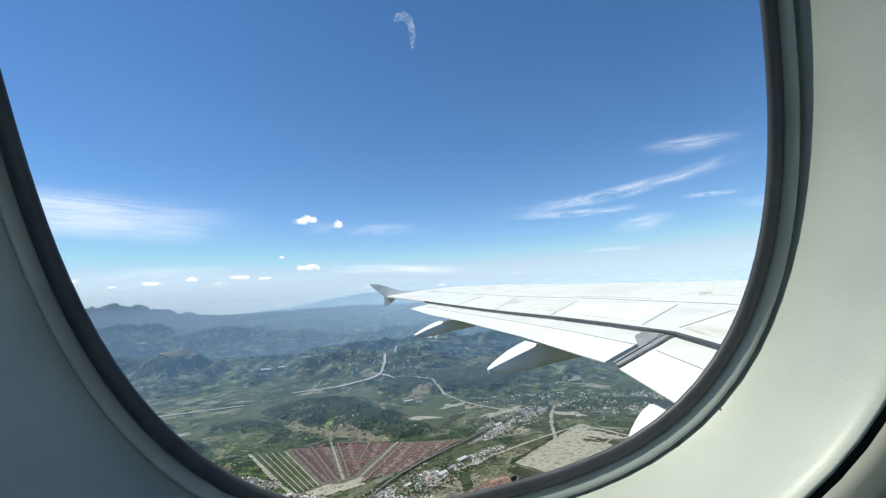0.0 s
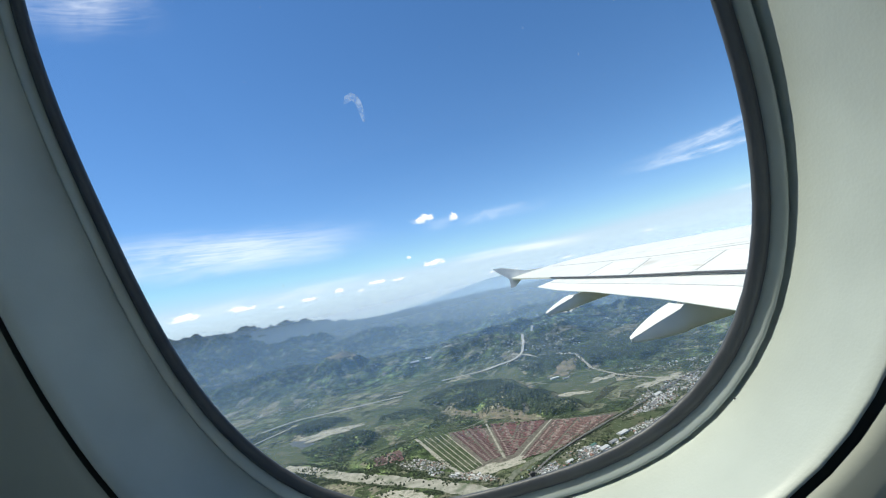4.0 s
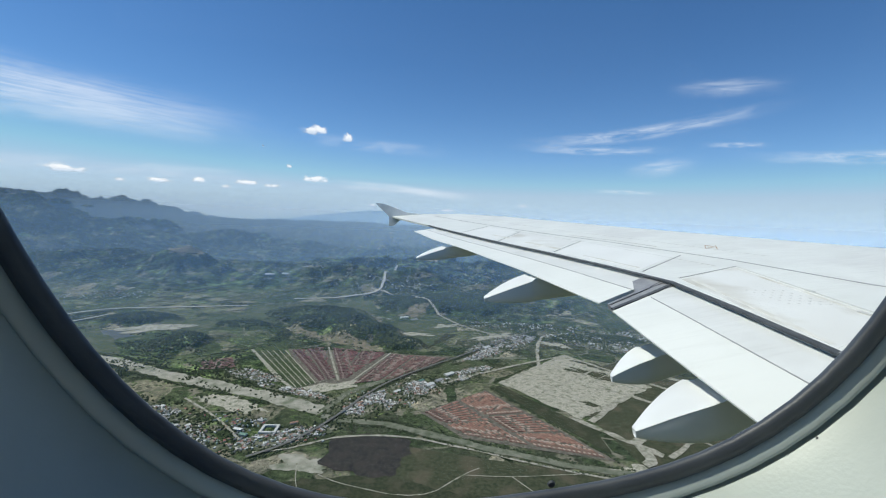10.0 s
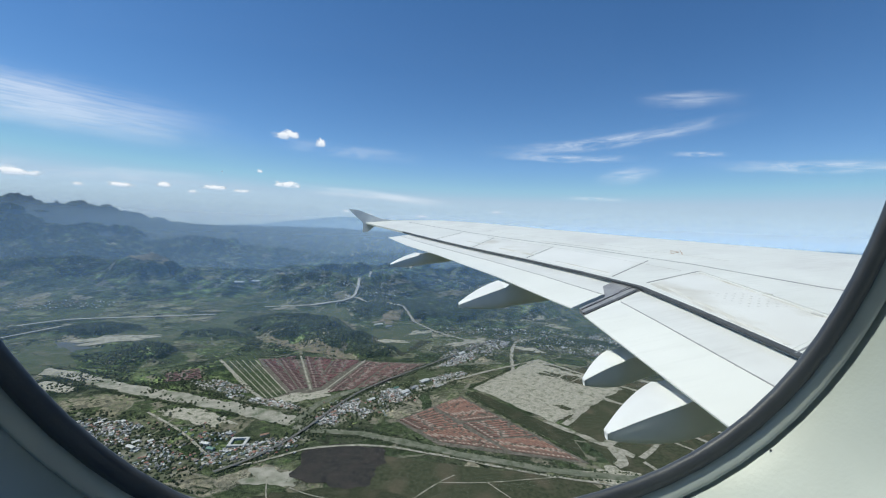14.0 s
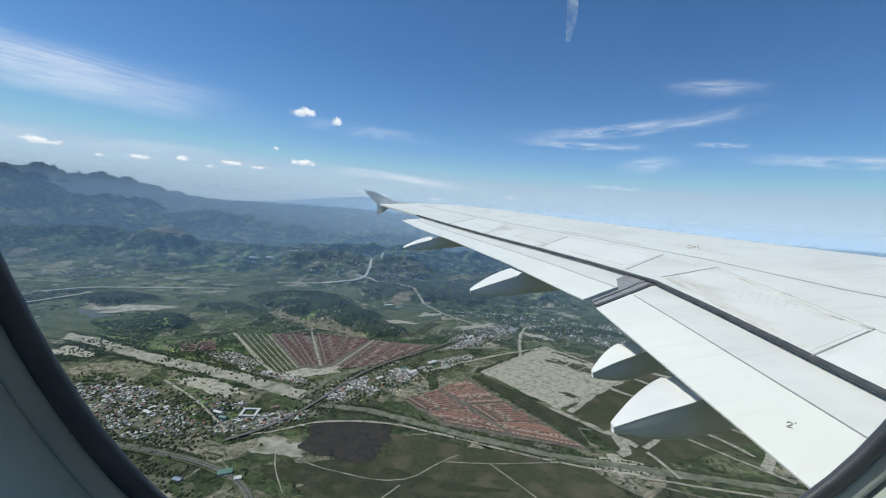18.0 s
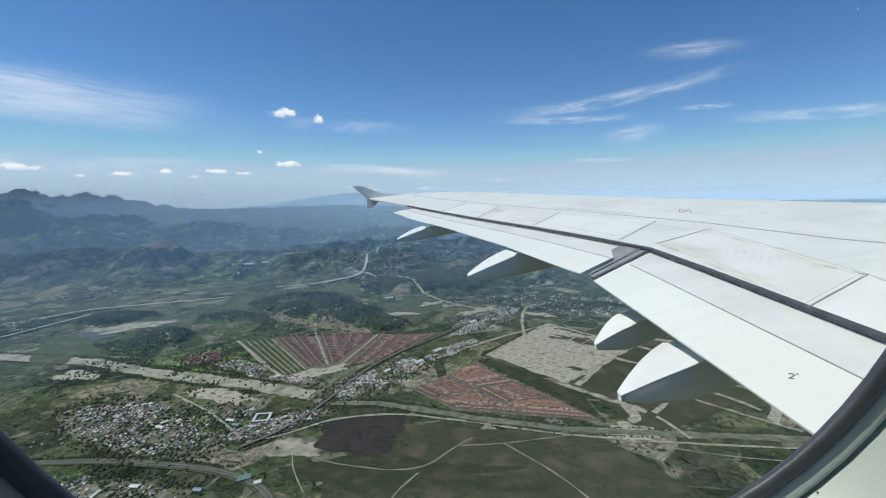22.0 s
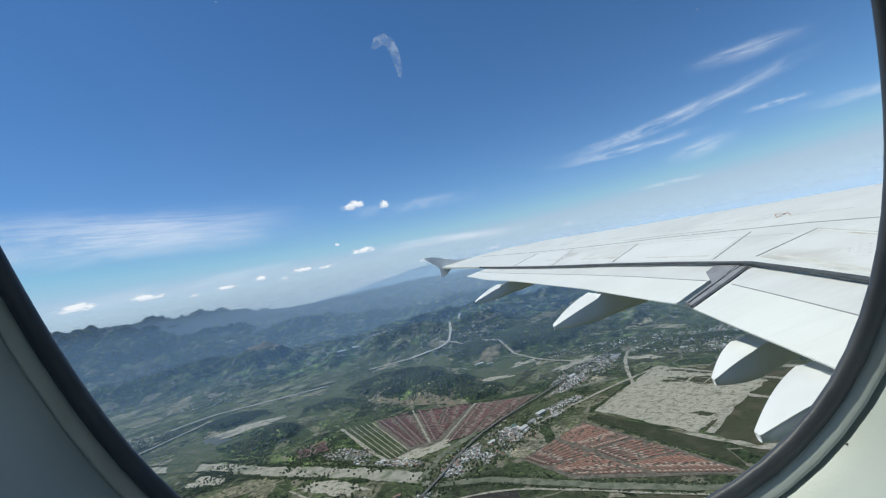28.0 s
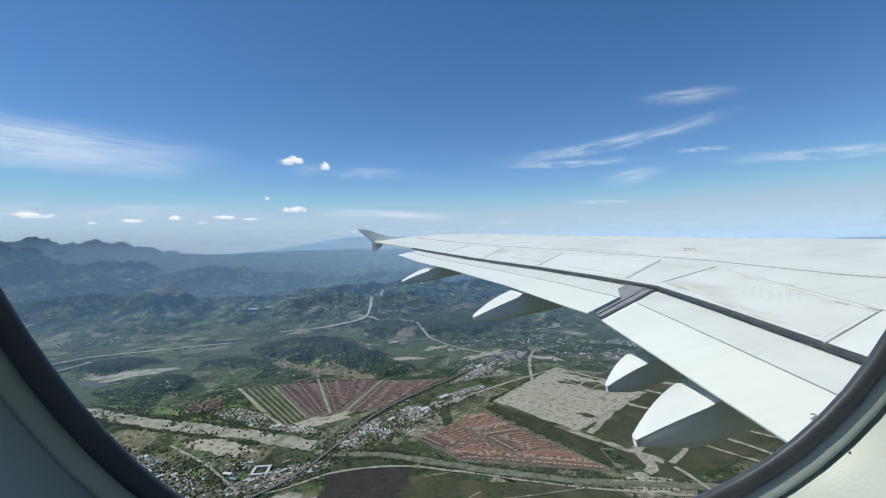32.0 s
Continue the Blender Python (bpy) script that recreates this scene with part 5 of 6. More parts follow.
# large sheds and halls among the houses, each with gabled roof on walls
def sheds():
    hues = {"green": (0.09, 0.19, 0.15), "white": (0.56, 0.56, 0.54), "grey": (0.30, 0.30, 0.30), "rusty": (0.27, 0.16, 0.11), "blue": (0.15, 0.20, 0.28)}
    skins = {k: surface("shed_roof_" + k, c, tuple(0.78 * q for q in c), 0.3, 0.55) for k, c in hues.items()}
    plaster = surface("shed_wall", (0.46, 0.45, 0.42), (0.38, 0.37, 0.34), 0.4, 0.8)
    for x, y, L, W, h, turn, tone in ((-560, 1470, 46, 26, 8, 20, "green"), (-505, 1440, 24, 18, 6, 20, "white"), (-720, 1850, 34, 18, 7, -20, "green"), (-760, 1895, 40, 16, 7, -20, "white"), (-690, 1980, 30, 16, 6, -20, "grey"), (-530, 1960, 36, 14, 6, 25, "rusty"), (130, 2430, 60, 28, 9, 42, "white"), (190, 2500, 52, 22, 8, 42, "grey"), (80, 2490, 40, 18, 7, 42, "green"), (260, 2600, 70, 30, 9, 40, "white"), (-250, 2180, 34, 16, 6, 42, "rusty"), (-60, 2330, 44, 20, 7, 42, "white"), (-1300, 2010, 38, 18, 7, -30, "grey"), (-1050, 1880, 42, 16, 7, -30, "white"), (600, 3170, 70, 30, 9, 42, "white"), (1010, 3420, 80, 34, 10, 42, "grey"), (-1900, 5750, 120, 40, 10, 5, "white"), (-1720, 5820, 90, 36, 10, 5, "white"), (-60, 4080, 80, 30, 9, 20, "white"), (40, 4010, 60, 26, 8, 20, "grey"), (-700, 1430, 30, 16, 6, -15, "blue"), (-930, 1480, 34, 16, 6, -10, "white")):
        t = radians(turn)
        z0 = float(height(np.array([float(x)]), np.array([float(y)]))[0])

        def placed(pts):
            return lie(np.array([(x + p * math.cos(t) - q * math.sin(t), y + p * math.sin(t) + q * math.cos(t), z0 + 1.0 + r) for p, q, r in pts])).tolist()

        ob = tagged(new("shed"), "long hall with a %s sheet roof among houses" % tone, "shed", "large sheds")
        a, b, top = L / 2, W / 2, h + W * 0.16
        part("wall", placed([(-a, -b, -2), (a, -b, -2), (a, b, -2), (-a, b, -2), (-a, -b, h), (a, -b, h), (a, b, h), (-a, b, h), (-a, 0, top), (a, 0, top)]), [(0, 1, 5, 4), (1, 2, 6, 9, 5), (2, 3, 7, 6), (3, 0, 4, 8, 7)], plaster, ob)
        a, b = a + 1, b + 1
        part("roof", placed([(-a, -b, h - 0.2), (a, -b, h - 0.2), (a, 0, top + 0.4), (-a, 0, top + 0.4), (a, b, h - 0.2), (-a, b, h - 0.2), (-a, 0, top - 0.2), (a, 0, top - 0.2)]), [(0, 1, 2, 3), (3, 2, 4, 5), (0, 3, 6), (3, 5, 6), (1, 7, 2), (2, 7, 4)], skins[tone], ob)


sheds()


# solar farm: long tilted tables in rows
def solar_farm():
    ob = tagged(new("solar_farm"), "blue-grey solar panels in long rows by the river", "solar farm")
    mat = surface("solar_glass", (0.075, 0.085, 0.12), (0.10, 0.11, 0.15), 40, 0.3, 0, 0, "Object")
    a, b, c, d = np.array([-3000, 2960]), np.array([-2420, 2760]), np.array([-2260, 2420]), np.array([-2760, 2600])
    for k in range(26):
        f0, f1 = (k + 0.15) / 26, (k + 0.85) / 26
        p = [a + (d - a) * f0, b + (c - b) * f0, b + (c - b) * f1, a + (d - a) * f1]
        v = []
        for z0 in (2.0, 1.6):
            v += [(*p[0], z0 + 1.5), (*p[1], z0 + 1.5), (*p[2], z0), (*p[3], z0)]
        w = lie(np.array(v, float))
        part("panel_row", w.tolist(), [(0, 1, 2, 3), (7, 6, 5, 4), (0, 4, 5, 1), (2, 6, 7, 3)], mat, ob)


solar_farm()


# -------- trees: clumps of crowns, each an uneven little dome
def woods(name, count, box, seed, size, mat, label, test):
    rng = np.random.default_rng(seed)
    x, y = rng.uniform(box[0], box[2], count), rng.uniform(box[1], box[3], count)
    keep = test(x, y) > rng.random(count)
    x, y = x[keep], y[keep]
    n = len(x)
    r = rng.uniform(*size, n)
    k = 5
    th = np.linspace(0, 2 * np.pi, k, endpoint=False)
    v = np.zeros((n, 2 * k + 1, 3))
    j1, j2 = rng.uniform(0.7, 1.25, (n, k)), rng.uniform(0.45, 0.85, (n, k))
    v[:, :k, 0], v[:, :k, 1], v[:, :k, 2] = x[:, None] + (r[:, None] * j1) * np.cos(th), y[:, None] + (r[:, None] * j1) * np.sin(th), 0
    v[:, k:2 * k, 0], v[:, k:2 * k, 1] = x[:, None] + (r[:, None] * j2) * np.cos(th + 0.5), y[:, None] + (r[:, None] * j2) * np.sin(th + 0.5)
    v[:, k:2 * k, 2] = r[:, None] * rng.uniform(0.7, 1.15, (n, k))
    v[:, 2 * k, 0], v[:, 2 * k, 1], v[:, 2 * k, 2] = x, y, r * rng.uniform(1.15, 1.5, n)
    v[:, :, 2] += height(x, y)[:, None] - 1
    w = lie(v.reshape(-1, 3))
    o = (np.arange(n) * (2 * k + 1))[:, None, None]
    q = np.array([(i, (i + 1) % k, k + i) for i in range(k)] + [((i + 1) % k, k + (i + 1) % k, k + i) for i in range(k)] + [(k + i, k + (i + 1) % k, 2 * k) for i in range(k)])
    f = (o + q[None]).reshape(-1, 3)
    me = mesh_from(name, w.tolist(), f.tolist())
    me.materials.append(mat)
    tagged(new(name, me), label, "trees", kind="stuff")


LEAF = islands("tree_crowns", [(0.022, 0.036, 0.016), (0.032, 0.050, 0.022), (0.042, 0.060, 0.026), (0.026, 0.040, 0.020), (0.055, 0.070, 0.030), (0.030, 0.045, 0.022)], 0.9)


def knoll_test(x, y):
    t = 0 * x
    for cx, cy, rx, ry, h in KNOLLS:
        t = np.maximum(t, np.minimum(1, 2.5 * dome(x, y, cx, cy, rx, ry)))
    return t * (0.5 + 0.6 * wave(x / 120, y / 120, 51, 3))


def open_test(x, y):
    f = forest(x, y)
    t = step(0.40, 0.72, f + 1.1 * (wave(x / 130, y / 130, 52, 5) - 0.5)) * 0.9 + 0.004
    t = t * (1 - np.minimum(1, 4 * dome(x, y, -200, 2650, 900, 420))) * (1 - np.minimum(1, 4 * dome(x, y, 450, 2000, 430, 380))) * (1 - np.minimum(1, 4 * dome(x, y, 1050, 2560, 560, 560)))
    return t * (1 - 0.85 * np.minimum(1, 3 * dome(x, y, -2620, 2700, 420, 300)))


def yard_test(x, y):
    t = 0 * x
    for s in TOWNS:
        a = radians(s[5])
        u, v = (x - s[1]) * math.cos(a) + (y - s[2]) * math.sin(a), -(x - s[1]) * math.sin(a) + (y - s[2]) * math.cos(a)
        t = np.maximum(t, 1.0 * ((u / s[3]) ** 2 + (v / s[4]) ** 2 < 1.7))
    return t * (0.25 + 1.1 * (wave(x / 100, y / 100, 53, 4) > 0.48))


woods("woodland", 30000, (-2700, 2800, 2500, 5200), 61, (6, 12), LEAF, "dense dark green broadleaf woods on the knolls", knoll_test)
woods("woodland", 120000, (-3800, 1100, 3600, 5400), 62, (3.5, 9), LEAF, "scattered dark green trees and hedges on the plain", open_test)
woods("garden_trees", 90000, (-4200, 1200, 3600, 3900), 63, (3.5, 8), LEAF, "dark green trees between the houses", yard_test)


# belts of trees along the canal, the river and the roads
BELTS = [[(-420, 2075), (-310, 2020), (-70, 1992), (240, 1832), (690, 1640), (1060, 1552), (1890, 1362)], [(-400, 2005), (-330, 1955), (-90, 1925), (220, 1770), (670, 1578), (1060, 1488)], [(-640, 1690), (-545, 1770), (-398, 1955), (-208, 2385), (15, 2648), (345, 2958), (835, 3468)], [(-620, 1655), (-512, 1735), (-362, 1930), (-172, 2360), (45, 2615), (375, 2925), (865, 3435)], [(-2900, 3120), (-1940, 2870), (-1610, 2705), (-1300, 2555), (-930, 2415), (-650, 2285)], [(-2900, 2985), (-1980, 2735), (-1670, 2575), (-1360, 2425), (-990, 2285), (-710, 2155)], [(540, 2500), (1140, 3050)], [(500, 2400), (900, 1640)], [(-880, 3090), (310, 2980)], [(-1500, 1720), (-1130, 1690), (-890, 1630), (-630, 1550)], [(1300, 3360), (1700, 3080), (2600, 2530)], [(1500, 2900), (1900, 2600), (2600, 2000)], [(-1120, 3060), (-1500, 2800), (-1900, 2900)], [(-1750, 3500), (-1250, 3600), (-900, 3250)]]


def belt_test(x, y):
    best = np.full(x.shape, 1e9)
    for line in BELTS:
        for (x0, y0), (x1, y1) in zip(line, line[1:]):
            dx, dy = x1 - x0, y1 - y0
            t = np.clip(((x - x0) * dx + (y - y0) * dy) / (dx * dx + dy * dy), 0, 1)
            best = np.minimum(best, np.hypot(x - x0 - t * dx, y - y0 - t * dy))
    return (best < 4 + 26 * np.maximum(0, wave(x / 80, y / 80, 58, 3) - 0.42)) * 0.9


def shrub_test(x, y):
    return (wave(x / 150, y / 150, 59, 5) > 0.53) * 0.5 + 0.07


woods("tree_belts", 260000, (-2900, 1300, 2600, 3300), 65, (2.5, 6.5), LEAF, "dark green trees in belts along canal and roads", belt_test)
woods("shrubs", 60000, (-700, 1050, 2600, 2700), 66, (1.2, 2.8), LEAF, "low dark green shrubs dotted over rough pasture", shrub_test)


# houses near enough to tell apart, each on its own
def village_houses():
    rng = random.Random(77)
    walls = [surface("house_wall_" + w, c, tuple(0.85 * q for q in c), 0.8, 0.8) for w, c in (("white", (0.60, 0.59, 0.55)), ("grey", (0.42, 0.41, 0.39)), ("cream", (0.50, 0.45, 0.34)))]
    roofs = [(surface("roof_" + w, c, tuple(0.7 * q for q in c), 0.5, 0.6), w) for w, c in (("grey", (0.34, 0.34, 0.33)), ("white", (0.58, 0.58, 0.56)), ("rusty", (0.26, 0.16, 0.11)), ("red", (0.30, 0.11, 0.08)), ("green", (0.15, 0.22, 0.18)), ("dark", (0.14, 0.14, 0.14)))]
    kinds = []
    for k in range(6):
        L, W, h, e = 8 + 1.6 * k, 6 + 0.8 * (k % 4), 3.2 + 0.9 * (k % 3), 0.6
        v = [(x * L / 2, y * W / 2, z) for z in (-0.5, h) for x, y in ((-1, -1), (1, -1), (1, 1), (-1, 1))] + [(-L / 2, 0, h + W * 0.24), (L / 2, 0, h + W * 0.24)]
        body = mesh_from("wall", v, [(0, 1, 5, 4), (1, 2, 6, 9, 5), (2, 3, 7, 6), (3, 0, 4, 8, 7)])
        body.materials.append(walls[k % 3])
        a, b, r, z = L / 2 + e, W / 2 + e, h + W * 0.24 + 0.25, h - 0.05
        v = [(-a, -b, z), (a, -b, z), (a, 0, r), (-a, 0, r), (a, b, z), (-a, b, z)]
        v += [(x, y, q - 0.25) for x, y, q in v]
        cap = mesh_from("roof", v, [(0, 1, 2, 3), (3, 2, 4, 5), (6, 9, 8, 7), (9, 11, 10, 8), (0, 6, 7, 1), (5, 4, 10, 11), (1, 7, 8, 2), (2, 8, 10, 4), (0, 3, 9, 6), (3, 5, 11, 9)])
        cap.materials.append(roofs[k][0])
        kinds.append((body, cap, roofs[k][1]))
    spots = []
    while len(spots) < 290:
        cx, cy, rx, ry = rng.choice(((-1180, 1950, 360, 150), (-560, 1840, 200, 50), (-140, 2220, 190, 110), (60, 2370, 130, 70), (-820, 1760, 150, 60), (-760, 1960, 90, 40)))
        x, y = cx + rng.uniform(-1, 1) * rx, cy + rng.uniform(-1, 1) * ry
        if all((x - p) ** 2 + (y - q) ** 2 > 260 for p, q in spots):
            spots.append((x, y))
    for x, y in spots:
        body, cap, tone = rng.choice(kinds)
        w = lie([(x, y, float(height(np.array([x]), np.array([y]))[0]) + 0.6)])[0]
        ob = new("house")
        ob.matrix_world = pose(*w, 0, 0, rng.choice((-20, 70, 30, 120)) + rng.uniform(-12, 12)) @ Matrix.Scale(LAND, 4)
        tagged(ob, "small village house with %s gabled roof among trees" % tone, "house", "village houses")
        for me in (body, cap):
            q = new(me.name.split(".")[0], me)
            q.parent = ob


village_houses()


def estate_test(x, y):
    """Street trees in the estates, few and small, and a belt of trees along their edges."""
    inside = np.maximum(1.0 * (dome(x, y, 420, 1990, 420, 330) > 0), 1.0 * (dome(x, y, -330, 2700, 560, 330) > 0))
    return inside * (wave(x / 60, y / 60, 57, 3) > 0.58) * 0.5


woods("street_trees", 9000, (-900, 1700, 900, 3000), 64, (2.5, 4.5), LEAF, "small dark green street trees in the estates", estate_test)


# -------- sky: glowing cloud sheets and small heaps, far off
def point(az, el, r):
    a, e = radians(az), radians(el)
    return (r * math.sin(a) * math.cos(e), r * math.cos(a) * math.cos(e), r * math.sin(e))


def veil_material(name, stretch, scale, low, high, amount, seed):
    m = bpy.data.materials.new(name)
    m.use_nodes = True
    n, l = m.node_tree.nodes, m.node_tree.links
    uv = n.new("ShaderNodeUVMap")
    mp = n.new("ShaderNodeMapping")
    mp.inputs["Scale"].default_value = (stretch, 1, 1)
    mp.inputs["Location"].default_value = (seed, seed * 0.7, seed)
    l.new(uv.outputs[0], mp.inputs[0])
    nz = n.new("ShaderNodeTexNoise")
    nz.inputs["Scale"].default_value, nz.inputs["Detail"].default_value, nz.inputs["Roughness"].default_value = scale, 7, 0.55
    nz.inputs["Distortion"].default_value = 0.5
    l.new(mp.outputs[0], nz.inputs["Vector"])
    rg = n.new("ShaderNodeMapRange")
    rg.interpolation_type = "SMOOTHSTEP"
    rg.inputs[1].default_value, rg.inputs[2].default_value = low, high
    # fine fibres drawn out along the sheet, slightly askew
    fm, fz, fr = n.new("ShaderNodeMapping"), n.new("ShaderNodeTexNoise"), n.new("ShaderNodeMapRange")
    fm.inputs["Scale"].default_value, fm.inputs["Rotation"].default_value = (stretch * 1.1, 6.5, 1), (0, 0, 0.14)
    fz.inputs["Scale"].default_value, fz.inputs["Detail"].default_value, fz.inputs["Roughness"].default_value = 1.6, 6, 0.62
    fz.inputs["Distortion"].default_value = 2.2
    fr.inputs[1].default_value, fr.inputs[2].default_value, fr.inputs[3].default_value, fr.inputs[4].default_value = 0.30, 0.72, 0.74, 1.20
    fx = n.new("ShaderNodeMath")
    fx.operation = "MULTIPLY"
    l.new(uv.outputs[0], fm.inputs[0]), l.new(fm.outputs[0], fz.inputs["Vector"]), l.new(fz.outputs["Fac"], fr.inputs[0])
    l.new(nz.outputs["Fac"], fx.inputs[0]), l.new(fr.outputs[0], fx.inputs[1])
    l.new(fx.outputs[0], rg.inputs[0])
    # soft border all round the sheet
    sp = n.new("ShaderNodeSeparateXYZ")
    l.new(uv.outputs[0], sp.inputs[0])
    last = rg.outputs[0]
    for ax in ("X", "Y"):
        a = n.new("ShaderNodeMath")
        a.operation = "PINGPONG"
        a.inputs[1].default_value = 0.5
        l.new(sp.outputs[ax], a.inputs[0])
        s = n.new("ShaderNodeMapRange")
        s.interpolation_type = "SMOOTHERSTEP"
        s.inputs[2].default_value = 0.48
        l.new(a.outputs[0], s.inputs[0])
        k = n.new("ShaderNodeMath")
        k.operation = "MULTIPLY"
        l.new(last, k.inputs[0]), l.new(s.outputs[0], k.inputs[1])
        last = k.outputs[0]
    k = n.new("ShaderNodeMath")
    k.operation = "MULTIPLY"
    k.inputs[1].default_value = amount
    l.new(last, k.inputs[0])
    # cloud white is emitted, in place of sunlight on the sheet
    df, tp = n.new("ShaderNodeEmission"), n.new("ShaderNodeBsdfTransparent")
    df.inputs[0].default_value = (0.86, 0.92, 1.0, 1)
    mx = n.new("ShaderNodeMixShader")
    l.new(k.outputs[0], mx.inputs[0]), l.new(tp.outputs[0], mx.inputs[1]), l.new(df.outputs[0], mx.inputs[2])
    l.new(mx.outputs[0], n["Material Output"].inputs[0])
    return m


def cirrus(az0, el0, az1, el1, wide, mat, bow=0.0, r=4800):
    """A thin cloud sheet from one bearing to another, so many degrees wide."""
    nu, nv = 24, 6
    v, uvs = [], []
    for i in range(nu + 1):
        f = i / nu
        for j in range(nv + 1):
            g = j / nv - 0.5
            v.append(point(az0 + (az1 - az0) * f, el0 + (el1 - el0) * f + bow * 4 * f * (1 - f) + wide * g, r))
            uvs.append((f, j / nv))
    me = mesh_from("cirrus_cloud", v, grid_faces(nu + 1, nv + 1), True)
    uv = me.uv_layers.new(name="sheet")
    for lp in me.loops:
        uv.data[lp.index].uv = uvs[lp.vertex_index]
    me.materials.append(mat)
    ob = new("cirrus_cloud", me)
    ob.visible_shadow = False
    return tagged(ob, "thin white streaked cirrus cloud", "cloud", "cirrus clouds")


WISP = veil_material("cirrus_wisps", 2.4, 1.9, 0.24, 0.80, 0.58, 1.3)
STREAK = veil_material("cirrus_streaks", 5.0, 1.7, 0.28, 0.78, 0.62, 4.1)
FILM = veil_material("cirrus_film", 3.0, 1.4, 0.28, 0.75, 0.32, 7.7)
PATCH = veil_material("cirrus_patch", 1.2, 2.0, 0.24, 0.82, 0.46, 2.6)
cirrus(-68, 10.2, -13, 9.0, 8.0, WISP, 0.9)
cirrus(-60, 7.6, -24, 8.8, 2.6, FILM, 0.3)
cirrus(-17, 9.4, 6, 8.6, 2.6, FILM)
cirrus(9.5, 9.9, 46, 13.9, 2.3, STREAK, -0.9)
cirrus(11, 9.7, 34, 9.1, 1.3, STREAK, -0.3)
cirrus(34, 9.5, 42, 9.1, 0.8, STREAK)
cirrus(36, 8.2, 62, 6.9, 1.8, STREAK, -0.2)
cirrus(26, 6.6, 36, 7.4, 3.2, PATCH)
cirrus(30, 16.0, 44, 14.8, 2.8, PATCH)
cirrus(-50, 3.3, -14, 3.9, 2.6, FILM, 0.4)
cirrus(-14, 3.9, 12, 2.4, 1.9, WISP, 0.3)
cirrus(-60, 35.0, -38, 38.5, 9.0, PATCH)
cirrus(22, 4.2, 32, 3.9, 0.7, STREAK)


def puff_material():
    """Soft heaped cloud: ragged at the crown, flatter at the foot, its sunlit crown and shaded foot put into the glow.
    """
    m = bpy.data.materials.new("cumulus_glow")
    m.use_nodes = True
    n, l = m.node_tree.nodes, m.node_tree.links

    def math_node(op, a, b):
        k = n.new("ShaderNodeMath")
        k.operation = op
        for s, q in zip(k.inputs, (a, b)):
            if isinstance(q, (int, float)):
                s.default_value = q
            else:
                l.new(q, s)
        return k.outputs[0]

    uv, sp, oi = n.new("ShaderNodeUVMap"), n.new("ShaderNodeSeparateXYZ"), n.new("ShaderNodeObjectInfo")
    l.new(uv.outputs[0], sp.inputs[0])
    u, v = math_node("SUBTRACT", sp.outputs["X"], 0.5), math_node("SUBTRACT", sp.outputs["Y"], 0.36)
    up = math_node("MULTIPLY", math_node("MAXIMUM", v, 0), 1.75)
    dn = math_node("MULTIPLY", math_node("MINIMUM", v, 0), 3.6)
    rr = math_node("ADD", math_node("ADD", math_node("MULTIPLY", math_node("MULTIPLY", u, u), 4.6), math_node("MULTIPLY", up, up)), math_node("MULTIPLY", dn, dn))
    mp = n.new("ShaderNodeMapping")
    mp.inputs["Scale"].default_value = (1.5, 0.9, 1.0)
    cx = n.new("ShaderNodeCombineXYZ")
    for q in range(3):
        l.new(math_node("MULTIPLY", oi.outputs["Random"], 17.0 + 5 * q), cx.inputs[q])
    l.new(uv.outputs[0], mp.inputs[0]), l.new(cx.outputs[0], mp.inputs["Location"])
    nz = n.new("ShaderNodeTexNoise")
    nz.inputs["Scale"].default_value, nz.inputs["Detail"].default_value, nz.inputs["Roughness"].default_value = 3.2, 7, 0.6
    l.new(mp.outputs[0], nz.inputs["Vector"])
    dens = math_node("SUBTRACT", math_node("ADD", math_node("MULTIPLY", nz.outputs["Fac"], 2.0), -0.32), rr)
    mr = n.new("ShaderNodeMapRange")
    mr.interpolation_type = "SMOOTHSTEP"
    mr.inputs[1].default_value, mr.inputs[2].default_value, mr.inputs[4].default_value = 0.06, 0.60, 0.97
    l.new(dens, mr.inputs[0])
    edge = n.new("ShaderNodeMapRange")
    edge.inputs[1].default_value, edge.inputs[2].default_value = 0.98, 0.72
    l.new(rr, edge.inputs[0])
    fac = math_node("MULTIPLY", mr.outputs[0], edge.outputs[0])
    # shaded underside painted as a bluer, darker foot of the glow
    ramp = n.new("ShaderNodeValToRGB")
    ramp.color_ramp.elements[0].position, ramp.color_ramp.elements[0].color = 0.22, (0.55, 0.66, 0.80, 1)
    ramp.color_ramp.elements[1].position, ramp.color_ramp.elements[1].color = 0.48, (0.90, 0.93, 0.97, 1)
    l.new(sp.outputs["Y"], ramp.inputs[0])
    em, tp, mx = n.new("ShaderNodeEmission"), n.new("ShaderNodeBsdfTransparent"), n.new("ShaderNodeMixShader")
    l.new(ramp.outputs[0], em.inputs[0])
    l.new(fac, mx.inputs[0]), l.new(tp.outputs[0], mx.inputs[1]), l.new(em.outputs[0], mx.inputs[2])
    l.new(mx.outputs[0], n["Material Output"].inputs[0])
    return m


PUFF = puff_material()


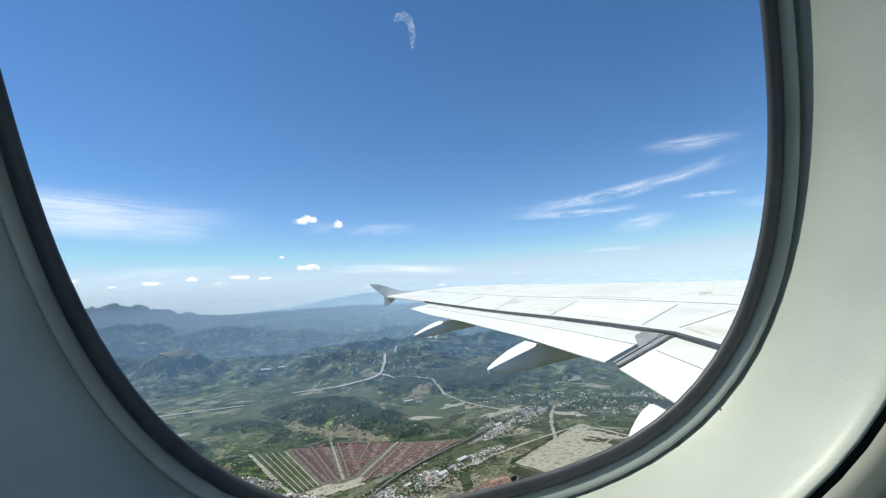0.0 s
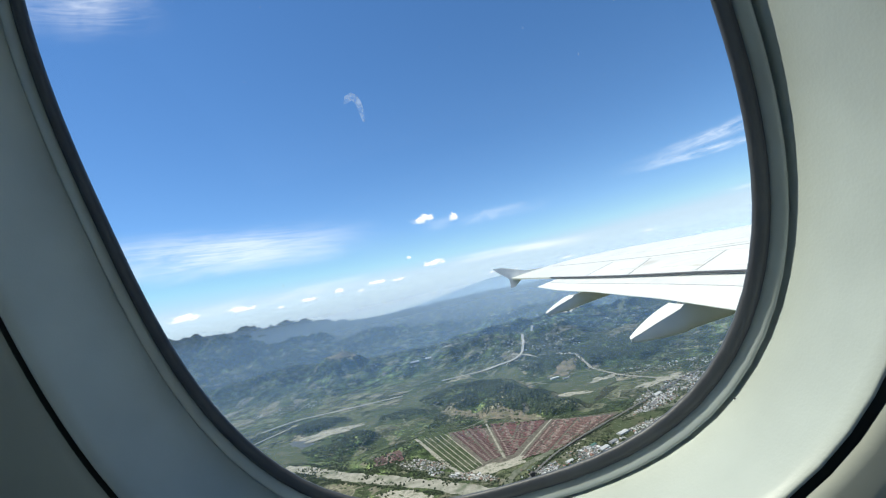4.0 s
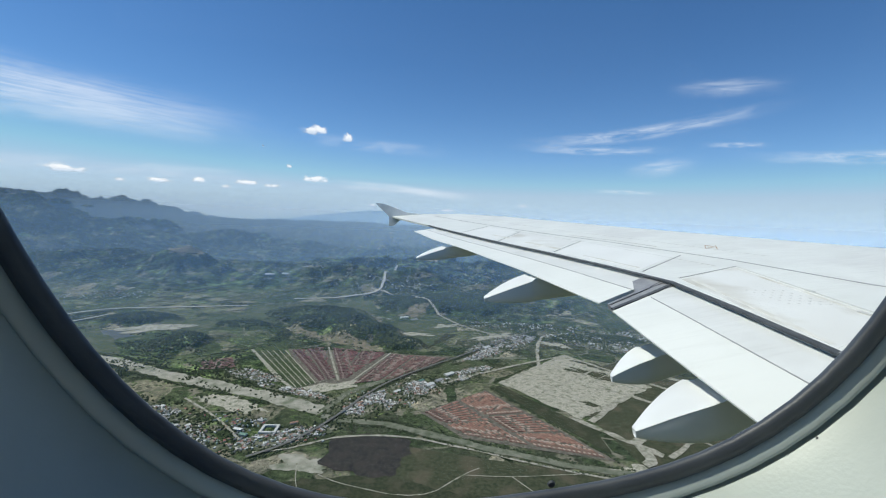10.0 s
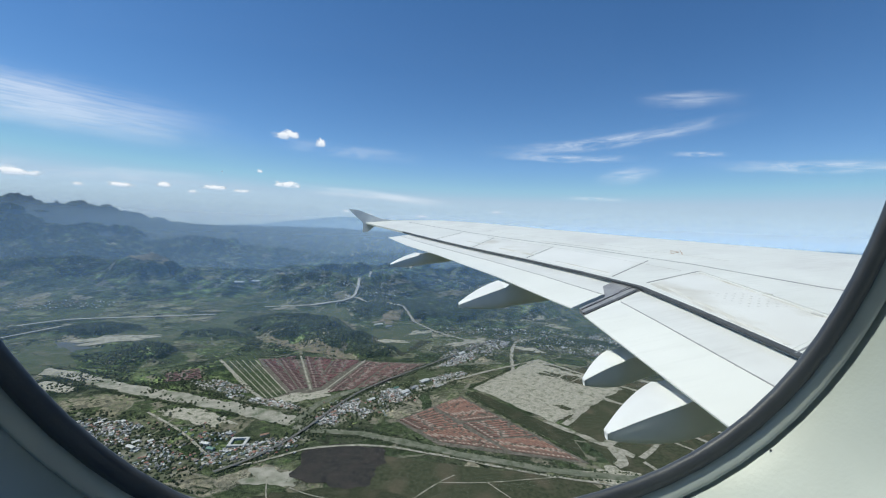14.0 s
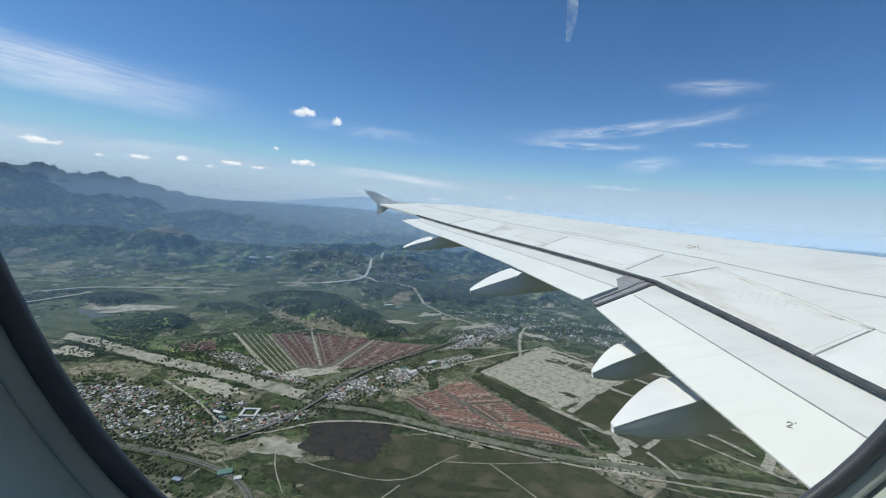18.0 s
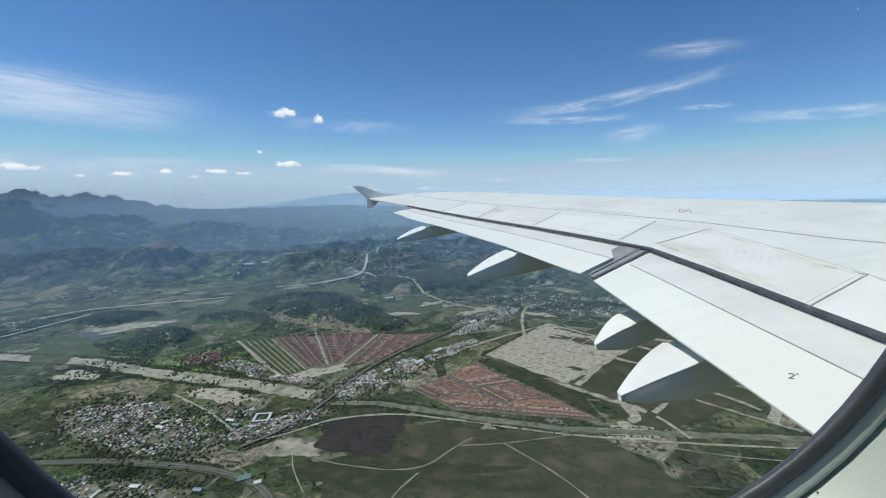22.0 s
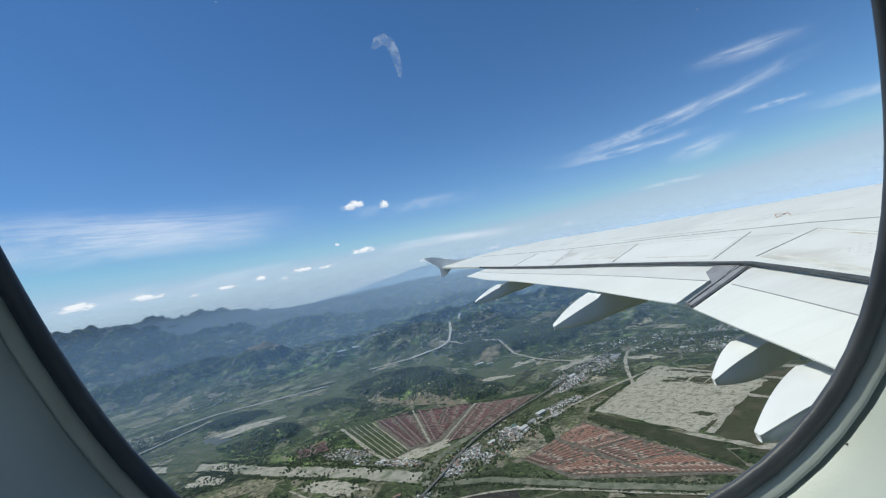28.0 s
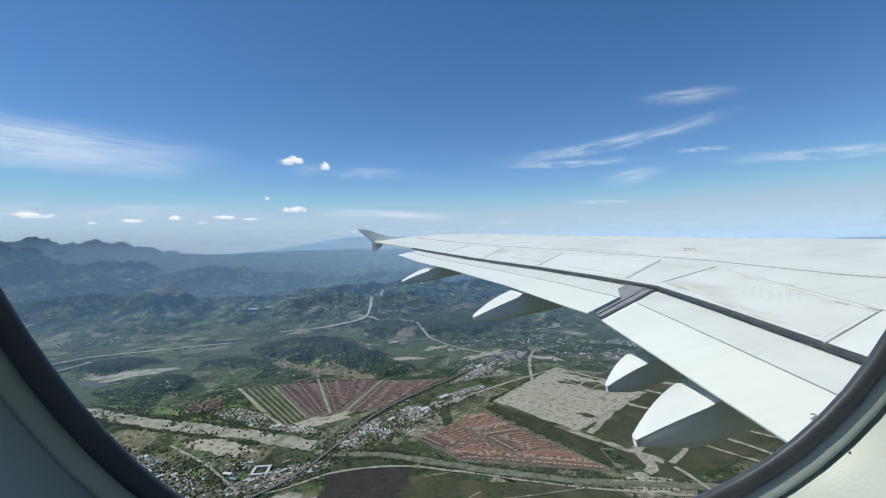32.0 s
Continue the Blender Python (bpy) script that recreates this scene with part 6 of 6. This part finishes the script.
def cumulus(az, el, wide, tall, r=4740):
    """A small fair-weather cloud far off, bowed towards the middle."""
    v, uvs, nu, nv = [], [], 8, 4
    for i in range(nu + 1):
        for j in range(nv + 1):
            f, g = i / nu - 0.5, j / nv
            v.append(point(az + wide * 2 * f, el + tall * 2 * (g - 0.36), r - 40 * (1 - 4 * f * f) * math.sin(math.pi * g)))
            uvs.append((i / nu, g))
    me = mesh_from("cumulus_cloud", v, grid_faces(nu + 1, nv + 1), True)
    uv = me.uv_layers.new(name="sheet")
    for lp in me.loops:
        uv.data[lp.index].uv = uvs[lp.vertex_index]
    me.materials.append(PUFF)
    ob = new("cumulus_cloud", me)
    ob.visible_shadow = False
    tagged(ob, "small white fair-weather cumulus cloud", "cloud", "cumulus clouds")


for spot in ((-13.2, 10.2, 2.6, 0.95), (-9.0, 9.6, 1.0, 0.9), (-12.9, 4.1, 2.3, 0.7), (-26.1, 3.1, 1.1, 0.6), (-29.9, 2.8, 1.9, 0.5), (-37.8, 3.3, 3.2, 0.7), (-21.1, 3.2, 2.0, 0.45), (-18.2, 3.0, 1.4, 0.4), (-23.3, 2.6, 0.8, 0.3), (-16.2, 5.6, 0.5, 0.35), (-5.5, 1.2, 1.0, 0.3), (-2.5, 0.9, 0.8, 0.25), (14.5, 1.9, 0.9, 0.25), (-44, 3.4, 2.6, 0.8), (-33.5, 2.6, 0.6, 0.3), (4.5, 0.9, 1.6, 0.3)):
    cumulus(*spot)


# haze over the plain, added as tinted see-through sheets one behind the other
def haze():
    shells = (1700, 2500, 3300, 3900, 4250)
    foot = []
    for far in shells:
        r = far if far <= NEAR else NEAR - SPAN * math.log(1 - (far - NEAR) / SPAN)
        foot.append(-HIGH * LAND * far / r)
    tops = ((4400, 250), (4415, 255), (4430, 260), (4480, 268), (4620, 275))
    rise = []
    for k, (far, (tr_, tz)) in enumerate(zip(shells, tops)):
        if k == 4:
            rise.append(-70)
            break
        s = foot[k + 1] / shells[k + 1]
        slope = (tz - foot[k]) / (tr_ - far)
        rise.append(s * (foot[k] - slope * far) / (s - slope))
    for rad, z0, z1, (tr_, tz), dens in zip(shells, foot, rise, tops, (0.072, 0.045, 0.065, 0.16, 0.46)):
        m = bpy.data.materials.new("haze")
        m.use_nodes = True
        n, k = m.node_tree.nodes, m.node_tree.links
        df, tp, mx = n.new("ShaderNodeBsdfDiffuse"), n.new("ShaderNodeBsdfTransparent"), n.new("ShaderNodeMixShader")
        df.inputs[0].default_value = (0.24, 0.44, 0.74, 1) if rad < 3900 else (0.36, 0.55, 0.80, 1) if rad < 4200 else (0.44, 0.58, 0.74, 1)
        # fixed upward normal, so the haze tint takes the sun evenly on each sheet
        up = n.new("ShaderNodeCombineXYZ")
        up.inputs[0].default_value, up.inputs[2].default_value = -0.4, 0.9
        k.new(up.outputs[0], df.inputs["Normal"])
        g, s = n.new("ShaderNodeNewGeometry"), n.new("ShaderNodeSeparateXYZ")
        k.new(g.outputs["Position"], s.inputs[0])
        lo, hi, mu = n.new("ShaderNodeMapRange"), n.new("ShaderNodeMapRange"), n.new("ShaderNodeMath")
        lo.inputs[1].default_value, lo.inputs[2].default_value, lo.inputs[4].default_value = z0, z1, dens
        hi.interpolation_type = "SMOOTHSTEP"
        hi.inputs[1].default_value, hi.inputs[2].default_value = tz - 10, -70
        mu.operation = "MULTIPLY"
        k.new(s.outputs["Z"], lo.inputs[0]), k.new(s.outputs["Z"], hi.inputs[0])
        k.new(lo.outputs[0], mu.inputs[0]), k.new(hi.outputs[0], mu.inputs[1])
        k.new(mu.outputs[0], mx.inputs[0]), k.new(tp.outputs[0], mx.inputs[1]), k.new(df.outputs[0], mx.inputs[2])
        k.new(mx.outputs[0], n["Material Output"].inputs[0])
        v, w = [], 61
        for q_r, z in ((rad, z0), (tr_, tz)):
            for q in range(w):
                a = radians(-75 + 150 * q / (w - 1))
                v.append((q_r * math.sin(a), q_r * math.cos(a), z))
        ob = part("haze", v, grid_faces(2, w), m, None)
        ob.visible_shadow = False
        tagged(ob, "thin bluish see-through sheet standing in for haze over the plain", "haze", "haze layers", "stuff")


haze()
